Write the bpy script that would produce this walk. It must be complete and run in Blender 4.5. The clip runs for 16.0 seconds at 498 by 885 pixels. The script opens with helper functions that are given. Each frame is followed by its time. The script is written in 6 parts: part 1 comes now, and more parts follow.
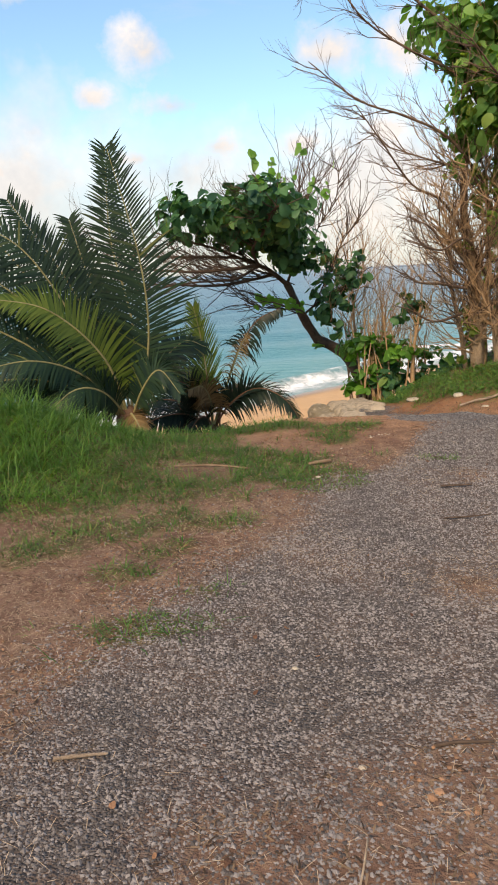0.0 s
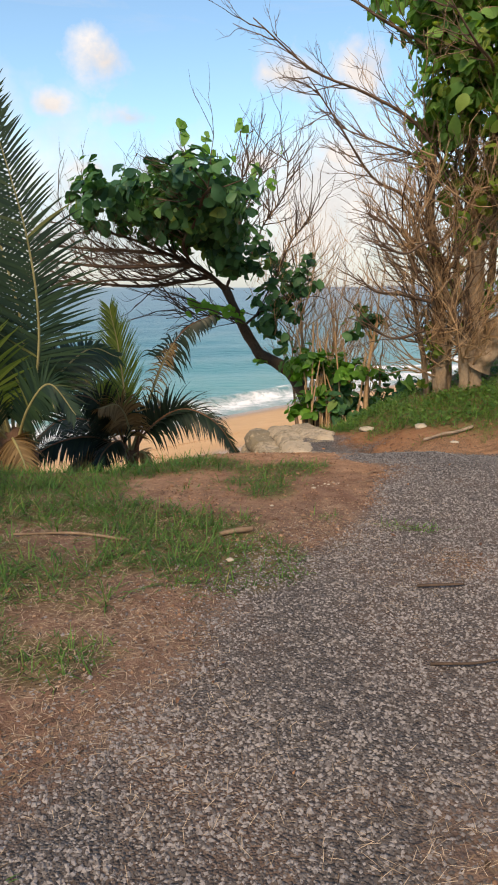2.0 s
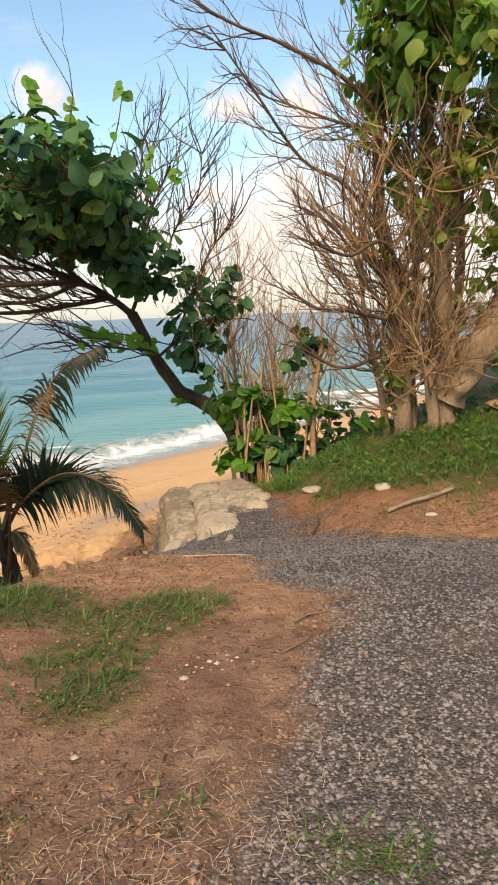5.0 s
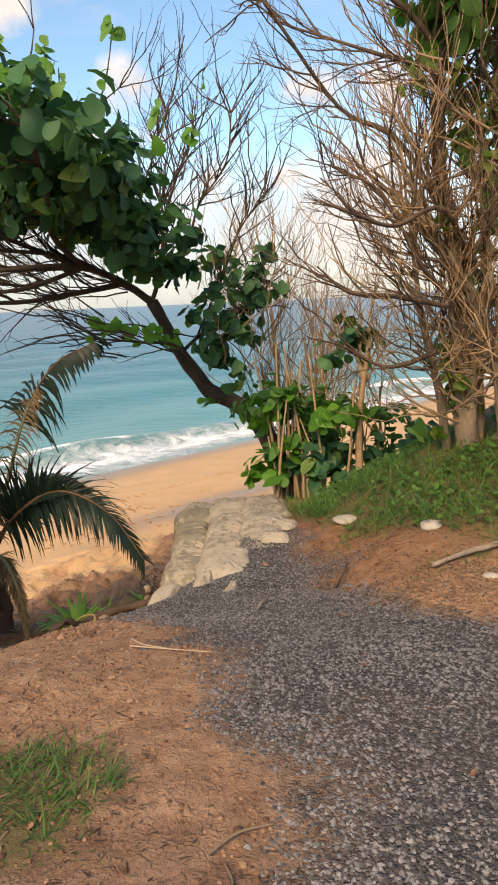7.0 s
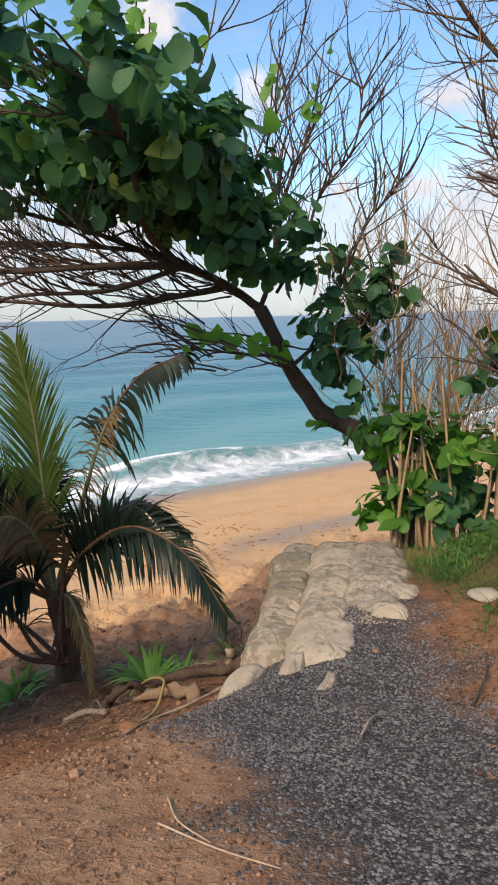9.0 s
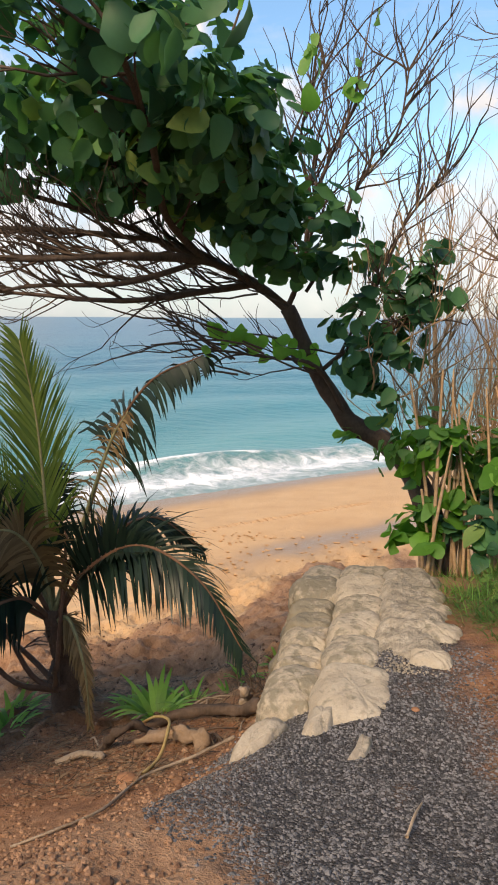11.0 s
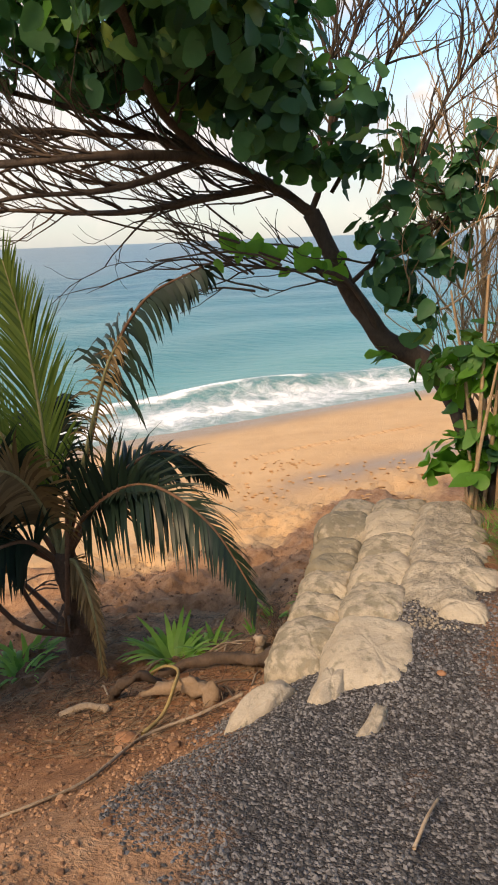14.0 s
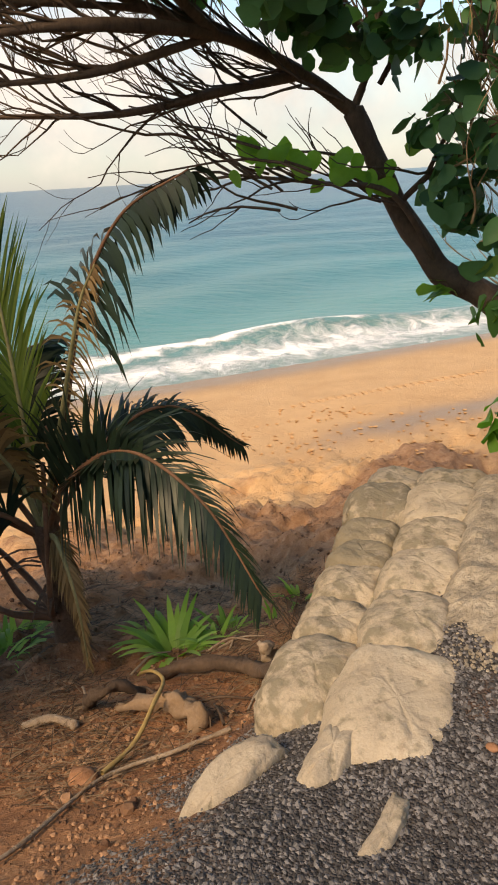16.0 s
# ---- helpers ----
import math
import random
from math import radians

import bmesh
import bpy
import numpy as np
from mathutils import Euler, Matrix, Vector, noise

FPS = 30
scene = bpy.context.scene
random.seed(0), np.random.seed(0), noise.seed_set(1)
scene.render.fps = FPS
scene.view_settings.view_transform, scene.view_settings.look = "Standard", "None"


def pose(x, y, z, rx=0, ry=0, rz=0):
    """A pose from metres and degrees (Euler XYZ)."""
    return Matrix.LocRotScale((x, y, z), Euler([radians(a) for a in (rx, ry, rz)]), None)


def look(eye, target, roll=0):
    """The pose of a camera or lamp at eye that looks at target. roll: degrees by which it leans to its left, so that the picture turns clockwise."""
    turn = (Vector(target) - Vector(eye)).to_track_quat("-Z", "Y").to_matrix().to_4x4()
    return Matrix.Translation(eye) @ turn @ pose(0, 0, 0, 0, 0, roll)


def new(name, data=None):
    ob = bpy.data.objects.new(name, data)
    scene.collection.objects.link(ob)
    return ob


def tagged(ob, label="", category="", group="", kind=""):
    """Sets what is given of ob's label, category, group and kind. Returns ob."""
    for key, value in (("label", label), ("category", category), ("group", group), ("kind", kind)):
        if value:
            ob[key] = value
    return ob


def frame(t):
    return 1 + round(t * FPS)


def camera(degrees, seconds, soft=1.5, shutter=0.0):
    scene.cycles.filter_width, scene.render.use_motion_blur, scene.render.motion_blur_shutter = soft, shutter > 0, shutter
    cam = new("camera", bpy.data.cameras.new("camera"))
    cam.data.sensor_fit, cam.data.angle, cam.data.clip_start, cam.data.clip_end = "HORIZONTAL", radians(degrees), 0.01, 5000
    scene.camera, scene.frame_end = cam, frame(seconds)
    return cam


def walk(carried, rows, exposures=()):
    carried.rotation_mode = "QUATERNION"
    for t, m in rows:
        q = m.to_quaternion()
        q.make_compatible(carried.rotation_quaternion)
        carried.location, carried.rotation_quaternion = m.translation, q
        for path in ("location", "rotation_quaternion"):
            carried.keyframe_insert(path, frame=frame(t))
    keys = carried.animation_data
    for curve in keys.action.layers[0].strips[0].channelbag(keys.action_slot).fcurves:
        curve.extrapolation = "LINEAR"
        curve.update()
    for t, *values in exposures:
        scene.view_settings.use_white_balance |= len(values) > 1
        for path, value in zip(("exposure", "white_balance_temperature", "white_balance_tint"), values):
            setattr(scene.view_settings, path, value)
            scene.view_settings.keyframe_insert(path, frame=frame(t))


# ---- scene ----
cam = camera(40.2, 16.0, 1.9)
PATH = [
    (0, (0.268, 0.036, 1.404), (0.206, 1.976, 0.919), -2.6),
    (0.5, (0.356, 0.447, 1.386), (0.196, 2.369, 0.857), -0.9),
    (1, (0.384, 0.903, 1.348), (0.317, 2.862, 0.949), -1.7),
    (1.5, (0.517, 1.372, 1.276), (0.411, 3.326, 0.865), 0.3),
    (2, (0.573, 1.821, 1.194), (0.66, 3.769, 0.748), 0.1),
    (2.5, (0.665, 2.233, 1.163), (0.765, 4.188, 0.75), -1.3),
    (3, (0.763, 2.641, 1.134), (0.997, 4.583, 0.717), -1.2),
    (3.5, (0.893, 3.065, 1.111), (1.207, 4.995, 0.691), -0.3),
    (4, (1.028, 3.414, 1.093), (1.224, 5.36, 0.672), -1.7),
    (4.2, (1.062, 3.561, 1.082), (1.28, 5.521, 0.751), -1.8),
    (6.3, (1.691, 4.853, 1.119), (1.803, 6.799, 0.671), -0.8),
    (6.5, (1.754, 4.982, 1.098), (1.854, 6.941, 0.708), -0.4),
    (7, (1.838, 5.313, 1.113), (1.813, 7.271, 0.706), -2.5),
    (7.5, (1.928, 5.638, 1.116), (1.704, 7.591, 0.744), -1.1),
    (8, (1.925, 5.912, 1.107), (1.74, 7.882, 0.815), -1.7),
    (8.5, (1.942, 6.176, 1.093), (1.75, 8.131, 0.719), -2.3),
    (9, (1.841, 6.4, 1.081), (1.478, 8.333, 0.715), -1.3),
    (9.2, (1.814, 6.472, 1.066), (1.437, 8.405, 0.715), -2.8),
    (11.3, (1.681, 6.932, 1.07), (1.285, 8.858, 0.704), 1.0),
    (11.5, (1.672, 6.94, 1.074), (1.294, 8.862, 0.672), 1.0),
    (12, (1.666, 6.959, 1.058), (1.26, 8.869, 0.626), 0.5),
    (12.5, (1.669, 6.954, 1.067), (1.251, 8.865, 0.65), 0.1),
    (13, (1.715, 7.026, 1.034), (1.375, 8.939, 0.563), -3.4),
    (13.5, (1.84, 7.223, 1.001), (1.38, 9.105, 0.503), -3.4),
    (14, (1.834, 7.462, 0.97), (1.28, 9.296, 0.396), -2.4),
    (14.5, (1.824, 7.701, 0.944), (1.38, 9.552, 0.332), -4.7),
    (15, (1.831, 7.925, 0.913), (1.158, 9.7, 0.283), -5.0),
    (15.5, (1.785, 8.121, 0.851), (1.143, 9.892, 0.182), -4.2),
    (16, (1.827, 8.351, 0.785), (1.119, 10.075, 0.059), -3.4),
]
EXPOSURES = [(0.0, 0.76, 7700, 12), (1.0, 0.68, 7150, 11), (2.0, 0.68, 7600, 12), (3.2, 0.8, 8300, 12), (6.5, 0.90, 8300, 12), (7.2, 0.72, 7400, 12), (8.0, 0.58, 6600, 11), (9.0, 0.66, 6750, 11), (12.5, 0.83, 7600, 12), (15.0, 0.82, 8200, 13), (16.0, 0.78, 8500, 13)]
walk(cam, [(t, look(eye, target, roll)) for t, eye, target, roll in PATH], EXPOSURES)

# ---- light ----
SUN_FROM = Vector((-0.38, -0.93, 0.0)).normalized()
SUN_EL = radians(42)
world = bpy.data.worlds.new("sky")
scene.world = world
world.use_nodes = True


def math_node(tree, op, a, b=None, c=None, clamp=False):
    n = tree.nodes.new("ShaderNodeMath")
    n.operation, n.use_clamp = op, clamp
    for i, v in enumerate((a, b, c)):
        if v is None:
            continue
        if isinstance(v, (int, float)):
            n.inputs[i].default_value = v
        else:
            tree.links.new(v, n.inputs[i])
    return n.outputs[0]


def ramp(tree, fac, stops):
    n = tree.nodes.new("ShaderNodeValToRGB")
    el = n.color_ramp.elements
    while len(el) < len(stops):
        el.new(0.5)
    for e, (p, c) in zip(el, stops):
        e.position = p
        e.color = (*c, 1) if len(c) == 3 else c
    tree.links.new(fac, n.inputs[0])
    return n.outputs[0]


def mix_rgb(tree, fac, a, b, blend="MIX"):
    n = tree.nodes.new("ShaderNodeMix")
    n.data_type, n.blend_type = "RGBA", blend
    for sock, v in ((n.inputs[0], fac), (n.inputs[6], a), (n.inputs[7], b)):
        if isinstance(v, (int, float)):
            sock.default_value = v
        elif isinstance(v, tuple):
            sock.default_value = (*v, 1)
        else:
            tree.links.new(v, sock)
    return n.outputs[2]


def noise_node(tree, vec, scale, detail=4, rough=0.55, dist=0.0):
    n = tree.nodes.new("ShaderNodeTexNoise")
    n.inputs["Scale"].default_value, n.inputs["Detail"].default_value = scale, detail
    n.inputs["Roughness"].default_value, n.inputs["Distortion"].default_value = rough, dist
    if vec is not None:
        tree.links.new(vec, n.inputs["Vector"])
    return n.outputs[0]


def make_sky():
    t = world.node_tree
    t.nodes.clear()
    out = t.nodes.new("ShaderNodeOutputWorld")
    bg = t.nodes.new("ShaderNodeBackground")
    sky = t.nodes.new("ShaderNodeTexSky")
    sky.sky_type, sky.sun_disc = "NISHITA", False
    sky.sun_elevation, sky.sun_rotation = SUN_EL, math.atan2(SUN_FROM.x, SUN_FROM.y)
    sky.air_density, sky.dust_density, sky.ozone_density = 1.0, 0.6, 1.6
    tc = t.nodes.new("ShaderNodeTexCoord").outputs["Generated"]
    sep = t.nodes.new("ShaderNodeSeparateXYZ")
    t.links.new(tc, sep.inputs[0])
    x, y, z = sep.outputs
    az = math_node(t, "ARCTAN2", x, y)
    el = math_node(t, "ARCSINE", z)
    # soft turbulence that frays every cloud
    n1 = math_node(t, "SUBTRACT", noise_node(t, tc, 14, 7, 0.6), 0.5)
    n2 = math_node(t, "SUBTRACT", noise_node(t, tc, 5.5, 5, 0.6), 0.5)
    total = None
    # single fair-weather puffs: azimuth, elevation, half width, half height in degrees
    puffs = ((-8.3, 16.0, 3.0, 2.2), (5.4, 15.3, 4.0, 2.6), (-17.5, 21.3, 4.6, 2.8), (-12.5, 13.0, 2.2, 1.3), (-6.5, 12.4, 3.6, 1.3), (11.5, 15.5, 3.8, 3.0), (-3.2, 9.5, 4.0, 1.9), (3.2, 9.3, 3.8, 1.9),
             (9.5, 9.9, 3.8, 2.1), (-9.5, 8.8, 3.6, 1.5), (15.5, 11.5, 4, 2.4), (-20, 8, 4, 1.6), (20, 17, 5, 3), (-33, 16, 6, 3), (-42, 10, 7, 3), (30, 13, 6, 3), (42, 19, 7, 4), (-28, 26, 6, 3),
             (13, 30, 8, 3.5), (60, 14, 8, 4), (-70, 16, 9, 4), (95, 18, 10, 5), (-110, 20, 12, 5), (150, 22, 12, 6), (-160, 17, 12, 5))
    for a, e, w, h in puffs:
        da = math_node(t, "DIVIDE", math_node(t, "SUBTRACT", az, radians(a)), radians(w))
        de = math_node(t, "DIVIDE", math_node(t, "SUBTRACT", el, radians(e)), radians(h))
        d = math_node(t, "SQRT", math_node(t, "ADD", math_node(t, "MULTIPLY", da, da), math_node(t, "MULTIPLY", de, de)))
        v = math_node(t, "SUBTRACT", 1.0, d)
        total = v if total is None else math_node(t, "MAXIMUM", total, v)
    puff = math_node(t, "ADD", total, math_node(t, "ADD", math_node(t, "MULTIPLY", n1, 2.2), math_node(t, "MULTIPLY", n2, 1.6)))
    puff = math_node(t, "MULTIPLY", math_node(t, "SUBTRACT", puff, 0.12), 1.35, clamp=True)
    # the low bank of haze and cumulus over the sea
    low = math_node(t, "SUBTRACT", 1.0, math_node(t, "DIVIDE", math_node(t, "ABSOLUTE", math_node(t, "SUBTRACT", el, radians(7.0))), radians(9.5)))
    bank = math_node(t, "ADD", low, math_node(t, "MULTIPLY", n2, 2.6))
    bank = math_node(t, "MULTIPLY", math_node(t, "MULTIPLY", math_node(t, "SUBTRACT", bank, 0.2), 1.2, clamp=True), 0.9)
    # thin streaks higher up
    mp = t.nodes.new("ShaderNodeMapping")
    mp.inputs["Scale"].default_value = (2.2, 2.2, 9)
    t.links.new(tc, mp.inputs[0])
    streak = math_node(t, "MULTIPLY", math_node(t, "SUBTRACT", noise_node(t, mp.outputs[0], 3.2, 6, 0.62, 0.6), 0.54), 3.2, clamp=True)
    high = math_node(t, "MULTIPLY", math_node(t, "SUBTRACT", el, radians(14)), 5.0, clamp=True)
    streak = math_node(t, "MULTIPLY", math_node(t, "MULTIPLY", streak, high), 0.55)
    cover = math_node(t, "MAXIMUM", math_node(t, "MAXIMUM", puff, bank), streak, clamp=True)
    cover = math_node(t, "MULTIPLY", cover, 0.93)
    # cloud tone: bright crowns, greyer bellies
    shade = math_node(t, "ADD", math_node(t, "MULTIPLY", n1, 1.4), math_node(t, "ADD", math_node(t, "MULTIPLY", n2, 1.2), 0.62), clamp=True)
    tone = mix_rgb(t, shade, CLOUD_DARK, CLOUD_LIGHT)
    base = mix_rgb(t, 1.0, sky.outputs[0], SKY_TINT, "MULTIPLY")
    haze = math_node(t, "MULTIPLY", math_node(t, "SUBTRACT", radians(10), el), 9.0, clamp=True)
    base = mix_rgb(t, math_node(t, "MULTIPLY", haze, 0.72), base, HAZE)
    t.links.new(mix_rgb(t, cover, base, tone), bg.inputs["Color"])
    bg.inputs["Strength"].default_value = 0.15
    t.links.new(bg.outputs[0], out.inputs[0])


CLOUD_DARK, CLOUD_LIGHT, HAZE, SKY_TINT = (2.15, 2.25, 2.6), (4.4, 4.25, 4.3), (2.35, 2.45, 2.9), (0.76, 0.95, 1.02)
make_sky()
sun = new("sun", bpy.data.lights.new("sun", "SUN"))
sun.data.energy, sun.data.angle, sun.data.color = 2.9, radians(24.0), (1.0, 0.77, 0.52)
sun.matrix_world = look(SUN_FROM * 30 * math.cos(SUN_EL) + Vector((0, 0, 30 * math.sin(SUN_EL))), (0, 0, 0))


# ---- materials ----
def material(name):
    m = bpy.data.materials.new(name)
    m.use_nodes = True
    t = m.node_tree
    b = t.nodes["Principled BSDF"]
    return m, t, b


def bump(t, b, height, strength, distance):
    n = t.nodes.new("ShaderNodeBump")
    n.inputs["Strength"].default_value, n.inputs["Distance"].default_value = strength, distance
    t.links.new(height, n.inputs["Height"])
    t.links.new(n.outputs[0], b.inputs["Normal"])


def obj_vec(t):
    return t.nodes.new("ShaderNodeTexCoord").outputs["Object"]


def two_tone(name, dark, light, big, small, rough=0.8, depth=0.01, stretch=None, island=0.0):
    """A weathered surface: two scales of noise between two colours, with relief."""
    m, t, b = material(name)
    v = obj_vec(t)
    if stretch:
        mp = t.nodes.new("ShaderNodeMapping")
        mp.inputs["Scale"].default_value = stretch
        t.links.new(v, mp.inputs[0])
        v = mp.outputs[0]
    a, c = noise_node(t, v, big, 5), noise_node(t, v, small, 6, 0.65)
    f = math_node(t, "ADD", math_node(t, "MULTIPLY", a, 0.55), math_node(t, "MULTIPLY", c, 0.45))
    if island:
        r = t.nodes.new("ShaderNodeNewGeometry").outputs["Random Per Island"]
        f = math_node(t, "ADD", f, math_node(t, "MULTIPLY", math_node(t, "SUBTRACT", r, 0.5), island))
    t.links.new(ramp(t, f, ((0.3, dark), (0.7, light))), b.inputs["Base Color"])
    b.inputs["Roughness"].default_value = rough
    b.inputs["Specular IOR Level"].default_value = 0.25
    if depth:
        bump(t, b, c, 0.8, depth)
    return m


def leaf_material(name, dark, light, rough=0.45, glow=0.3, yellow=None, patch=None):
    """Leaf tissue: gloss above, light through it, every leaf a little different."""
    m, t, b = material(name)
    r = t.nodes.new("ShaderNodeNewGeometry").outputs["Random Per Island"]
    stops = [(0.0, dark), (0.8, light)] + ([(0.93, light), (1.0, yellow)] if yellow else [])
    col = ramp(t, r, stops)
    v = obj_vec(t)
    col = mix_rgb(t, math_node(t, "MULTIPLY", noise_node(t, v, 35, 3), 0.3), col, tuple(c * 0.55 for c in dark))
    if patch:
        f = math_node(t, "MULTIPLY", math_node(t, "SUBTRACT", noise_node(t, v, 3.2, 5, 0.65), 0.42), 4.0, clamp=True)
        col = mix_rgb(t, math_node(t, "MULTIPLY", f, 0.75), col, patch)
    t.links.new(col, b.inputs["Base Color"])
    b.inputs["Roughness"].default_value = rough
    b.inputs["Specular IOR Level"].default_value = 0.22
    tr = t.nodes.new("ShaderNodeBsdfTranslucent")
    t.links.new(mix_rgb(t, 1.0, col, (1.6, 1.7, 0.7), "MULTIPLY"), tr.inputs["Color"])
    mx = t.nodes.new("ShaderNodeMixShader")
    mx.inputs[0].default_value = glow
    t.links.new(b.outputs[0], mx.inputs[1])
    t.links.new(tr.outputs[0], mx.inputs[2])
    t.links.new(mx.outputs[0], t.nodes["Material Output"].inputs[0])
    return m


def ground_material():
    """Red clay, straw litter, grey gravel fines, turf soil and beach sand, mixed by the ground's own masks."""
    m, t, b = material("soil_gravel_sand")
    v = obj_vec(t)
    at = t.nodes.new("ShaderNodeAttribute")
    at.attribute_name = "cover"
    sep = t.nodes.new("ShaderNodeSeparateColor")
    t.links.new(at.outputs["Color"], sep.inputs[0])
    grav, grass, sand = sep.outputs
    wet = at.outputs["Alpha"]
    big, mid, fine = noise_node(t, v, 1.1, 5), noise_node(t, v, 9, 5, 0.6), noise_node(t, v, 85, 4, 0.7)
    clay = ramp(t, math_node(t, "ADD", math_node(t, "MULTIPLY", mid, 0.6), math_node(t, "MULTIPLY", fine, 0.4)),
                ((0.3, (0.07, 0.038, 0.027)), (0.5, (0.175, 0.105, 0.073)), (0.68, (0.30, 0.20, 0.14))))
    sp = t.nodes.new("ShaderNodeSeparateXYZ")
    t.links.new(v, sp.inputs[0])
    redder = math_node(t, "MULTIPLY", math_node(t, "SUBTRACT", math_node(t, "ADD", sp.outputs[1], math_node(t, "MULTIPLY", big, 1.5)), 6.2), 0.35, clamp=True)
    rust = ramp(t, math_node(t, "ADD", math_node(t, "MULTIPLY", mid, 0.6), math_node(t, "MULTIPLY", fine, 0.4)),
                ((0.3, (0.16, 0.078, 0.043)), (0.5, (0.355, 0.195, 0.108)), (0.68, (0.48, 0.295, 0.178))))
    clay = mix_rgb(t, redder, clay, rust)
    # darker, redder earth on the slope under the palms
    slope_dark = math_node(t, "MULTIPLY", math_node(t, "SUBTRACT", math_node(t, "ADD", sp.outputs[1], math_node(t, "MULTIPLY", big, 1.2)), 9.3), 0.9, clamp=True)
    slope_dark = math_node(t, "MULTIPLY", slope_dark, math_node(t, "MULTIPLY", math_node(t, "SUBTRACT", 12.3, sp.outputs[1]), 0.9, clamp=True))
    clay = mix_rgb(t, slope_dark, clay, mix_rgb(t, 1.0, clay, (0.66, 0.56, 0.50), "MULTIPLY"))
    moist = math_node(t, "MULTIPLY", math_node(t, "SUBTRACT", noise_node(t, v, 0.85, 5, 0.6, 0.6), 0.46), 5, clamp=True)
    moist = math_node(t, "MULTIPLY", moist, math_node(t, "SUBTRACT", 0.65, math_node(t, "MULTIPLY", redder, 0.45)))
    clay = mix_rgb(t, moist, clay, mix_rgb(t, fine, (0.075, 0.034, 0.024), (0.19, 0.092, 0.06)))
    mp = t.nodes.new("ShaderNodeMapping")
    mp.inputs["Scale"].default_value, mp.inputs["Rotation"].default_value = (30, 150, 40), (0, 0, 0.7)
    t.links.new(v, mp.inputs[0])
    straw = math_node(t, "MULTIPLY", math_node(t, "SUBTRACT", noise_node(t, mp.outputs[0], 1.0, 3, 0.5, 1.5), 0.55), 9, clamp=True)
    litter = math_node(t, "MULTIPLY", straw, math_node(t, "MULTIPLY", math_node(t, "SUBTRACT", big, 0.42), 4, clamp=True))
    clay = mix_rgb(t, math_node(t, "MULTIPLY", litter, 0.55), clay, (0.42, 0.29, 0.17))
    vo = t.nodes.new("ShaderNodeTexVoronoi")
    vo.inputs["Scale"].default_value = 115
    t.links.new(v, vo.inputs["Vector"])
    vs = t.nodes.new("ShaderNodeSeparateColor")
    t.links.new(vo.outputs["Color"], vs.inputs[0])
    stone = ramp(t, vs.outputs[0], ((0.0, (0.055, 0.049, 0.047)), (0.5, (0.125, 0.113, 0.11)), (0.85, (0.19, 0.175, 0.17)), (1.0, (0.27, 0.25, 0.245))))
    # shadow in the gaps between stones is painted as a dark cell rim
    stone = mix_rgb(t, math_node(t, "MULTIPLY", vo.outputs["Distance"], 1.0, clamp=True), stone, (0.055, 0.045, 0.04))
    basalt = math_node(t, "MULTIPLY", math_node(t, "SUBTRACT", sp.outputs[1], 6.0), 0.6, clamp=True)
    stone = mix_rgb(t, basalt, stone, mix_rgb(t, 1.0, stone, (0.66, 0.69, 0.74), "MULTIPLY"))
    dust = math_node(t, "MULTIPLY", math_node(t, "SUBTRACT", noise_node(t, v, 1.7, 6, 0.65, 0.5), 0.44), 4.5, clamp=True)
    fade = math_node(t, "MULTIPLY", math_node(t, "SUBTRACT", 8.5, sp.outputs[1]), 0.25, clamp=True)
    stone = mix_rgb(t, math_node(t, "MULTIPLY", math_node(t, "MULTIPLY", dust, fade), 0.7), stone, mix_rgb(t, 0.5, clay, (0.13, 0.095, 0.075)))
    edge = math_node(t, "ADD", grav, math_node(t, "MULTIPLY", math_node(t, "SUBTRACT", noise_node(t, v, 3.5, 8, 0.75), 0.5), 1.5))
    edge = math_node(t, "MULTIPLY", math_node(t, "SUBTRACT", edge, 0.36), 2.0, clamp=True)
    col = mix_rgb(t, edge, clay, stone)
    turf = ramp(t, mid, ((0.3, (0.05, 0.055, 0.018)), (0.7, (0.16, 0.12, 0.055))))
    gm = math_node(t, "MULTIPLY", math_node(t, "SUBTRACT", math_node(t, "ADD", grass, math_node(t, "MULTIPLY", math_node(t, "SUBTRACT", mid, 0.5), 0.8)), 0.35), 2.4, clamp=True)
    col = mix_rgb(t, math_node(t, "MULTIPLY", gm, 0.85), col, turf)
    sandc = ramp(t, math_node(t, "ADD", math_node(t, "MULTIPLY", big, 0.5), math_node(t, "MULTIPLY", fine, 0.5)),
                 ((0.3, (0.50, 0.305, 0.155)), (0.7, (0.66, 0.43, 0.235))))
    sandc = mix_rgb(t, math_node(t, "MULTIPLY", wet, 0.8), sandc, (0.27, 0.19, 0.135))
    sm = math_node(t, "ADD", sand, math_node(t, "MULTIPLY", math_node(t, "SUBTRACT", noise_node(t, v, 2.2, 6, 0.7), 0.5), 0.7))
    sm = math_node(t, "MULTIPLY", math_node(t, "SUBTRACT", sm, 0.4), 5, clamp=True)
    col = mix_rgb(t, sm, col, sandc)
    t.links.new(col, b.inputs["Base Color"])
    rg = math_node(t, "SUBTRACT", 0.92, math_node(t, "MULTIPLY", wet, 0.62))
    t.links.new(rg, b.inputs["Roughness"])
    b.inputs["Specular IOR Level"].default_value = 0.3
    lump = math_node(t, "MULTIPLY", math_node(t, "SUBTRACT", noise_node(t, v, 26, 4, 0.6, 0.4), 0.5), 2.4, clamp=True)
    h = math_node(t, "ADD", math_node(t, "MULTIPLY", mid, 0.9), math_node(t, "ADD", math_node(t, "MULTIPLY", fine, 0.35), math_node(t, "MULTIPLY", lump, 0.7)))
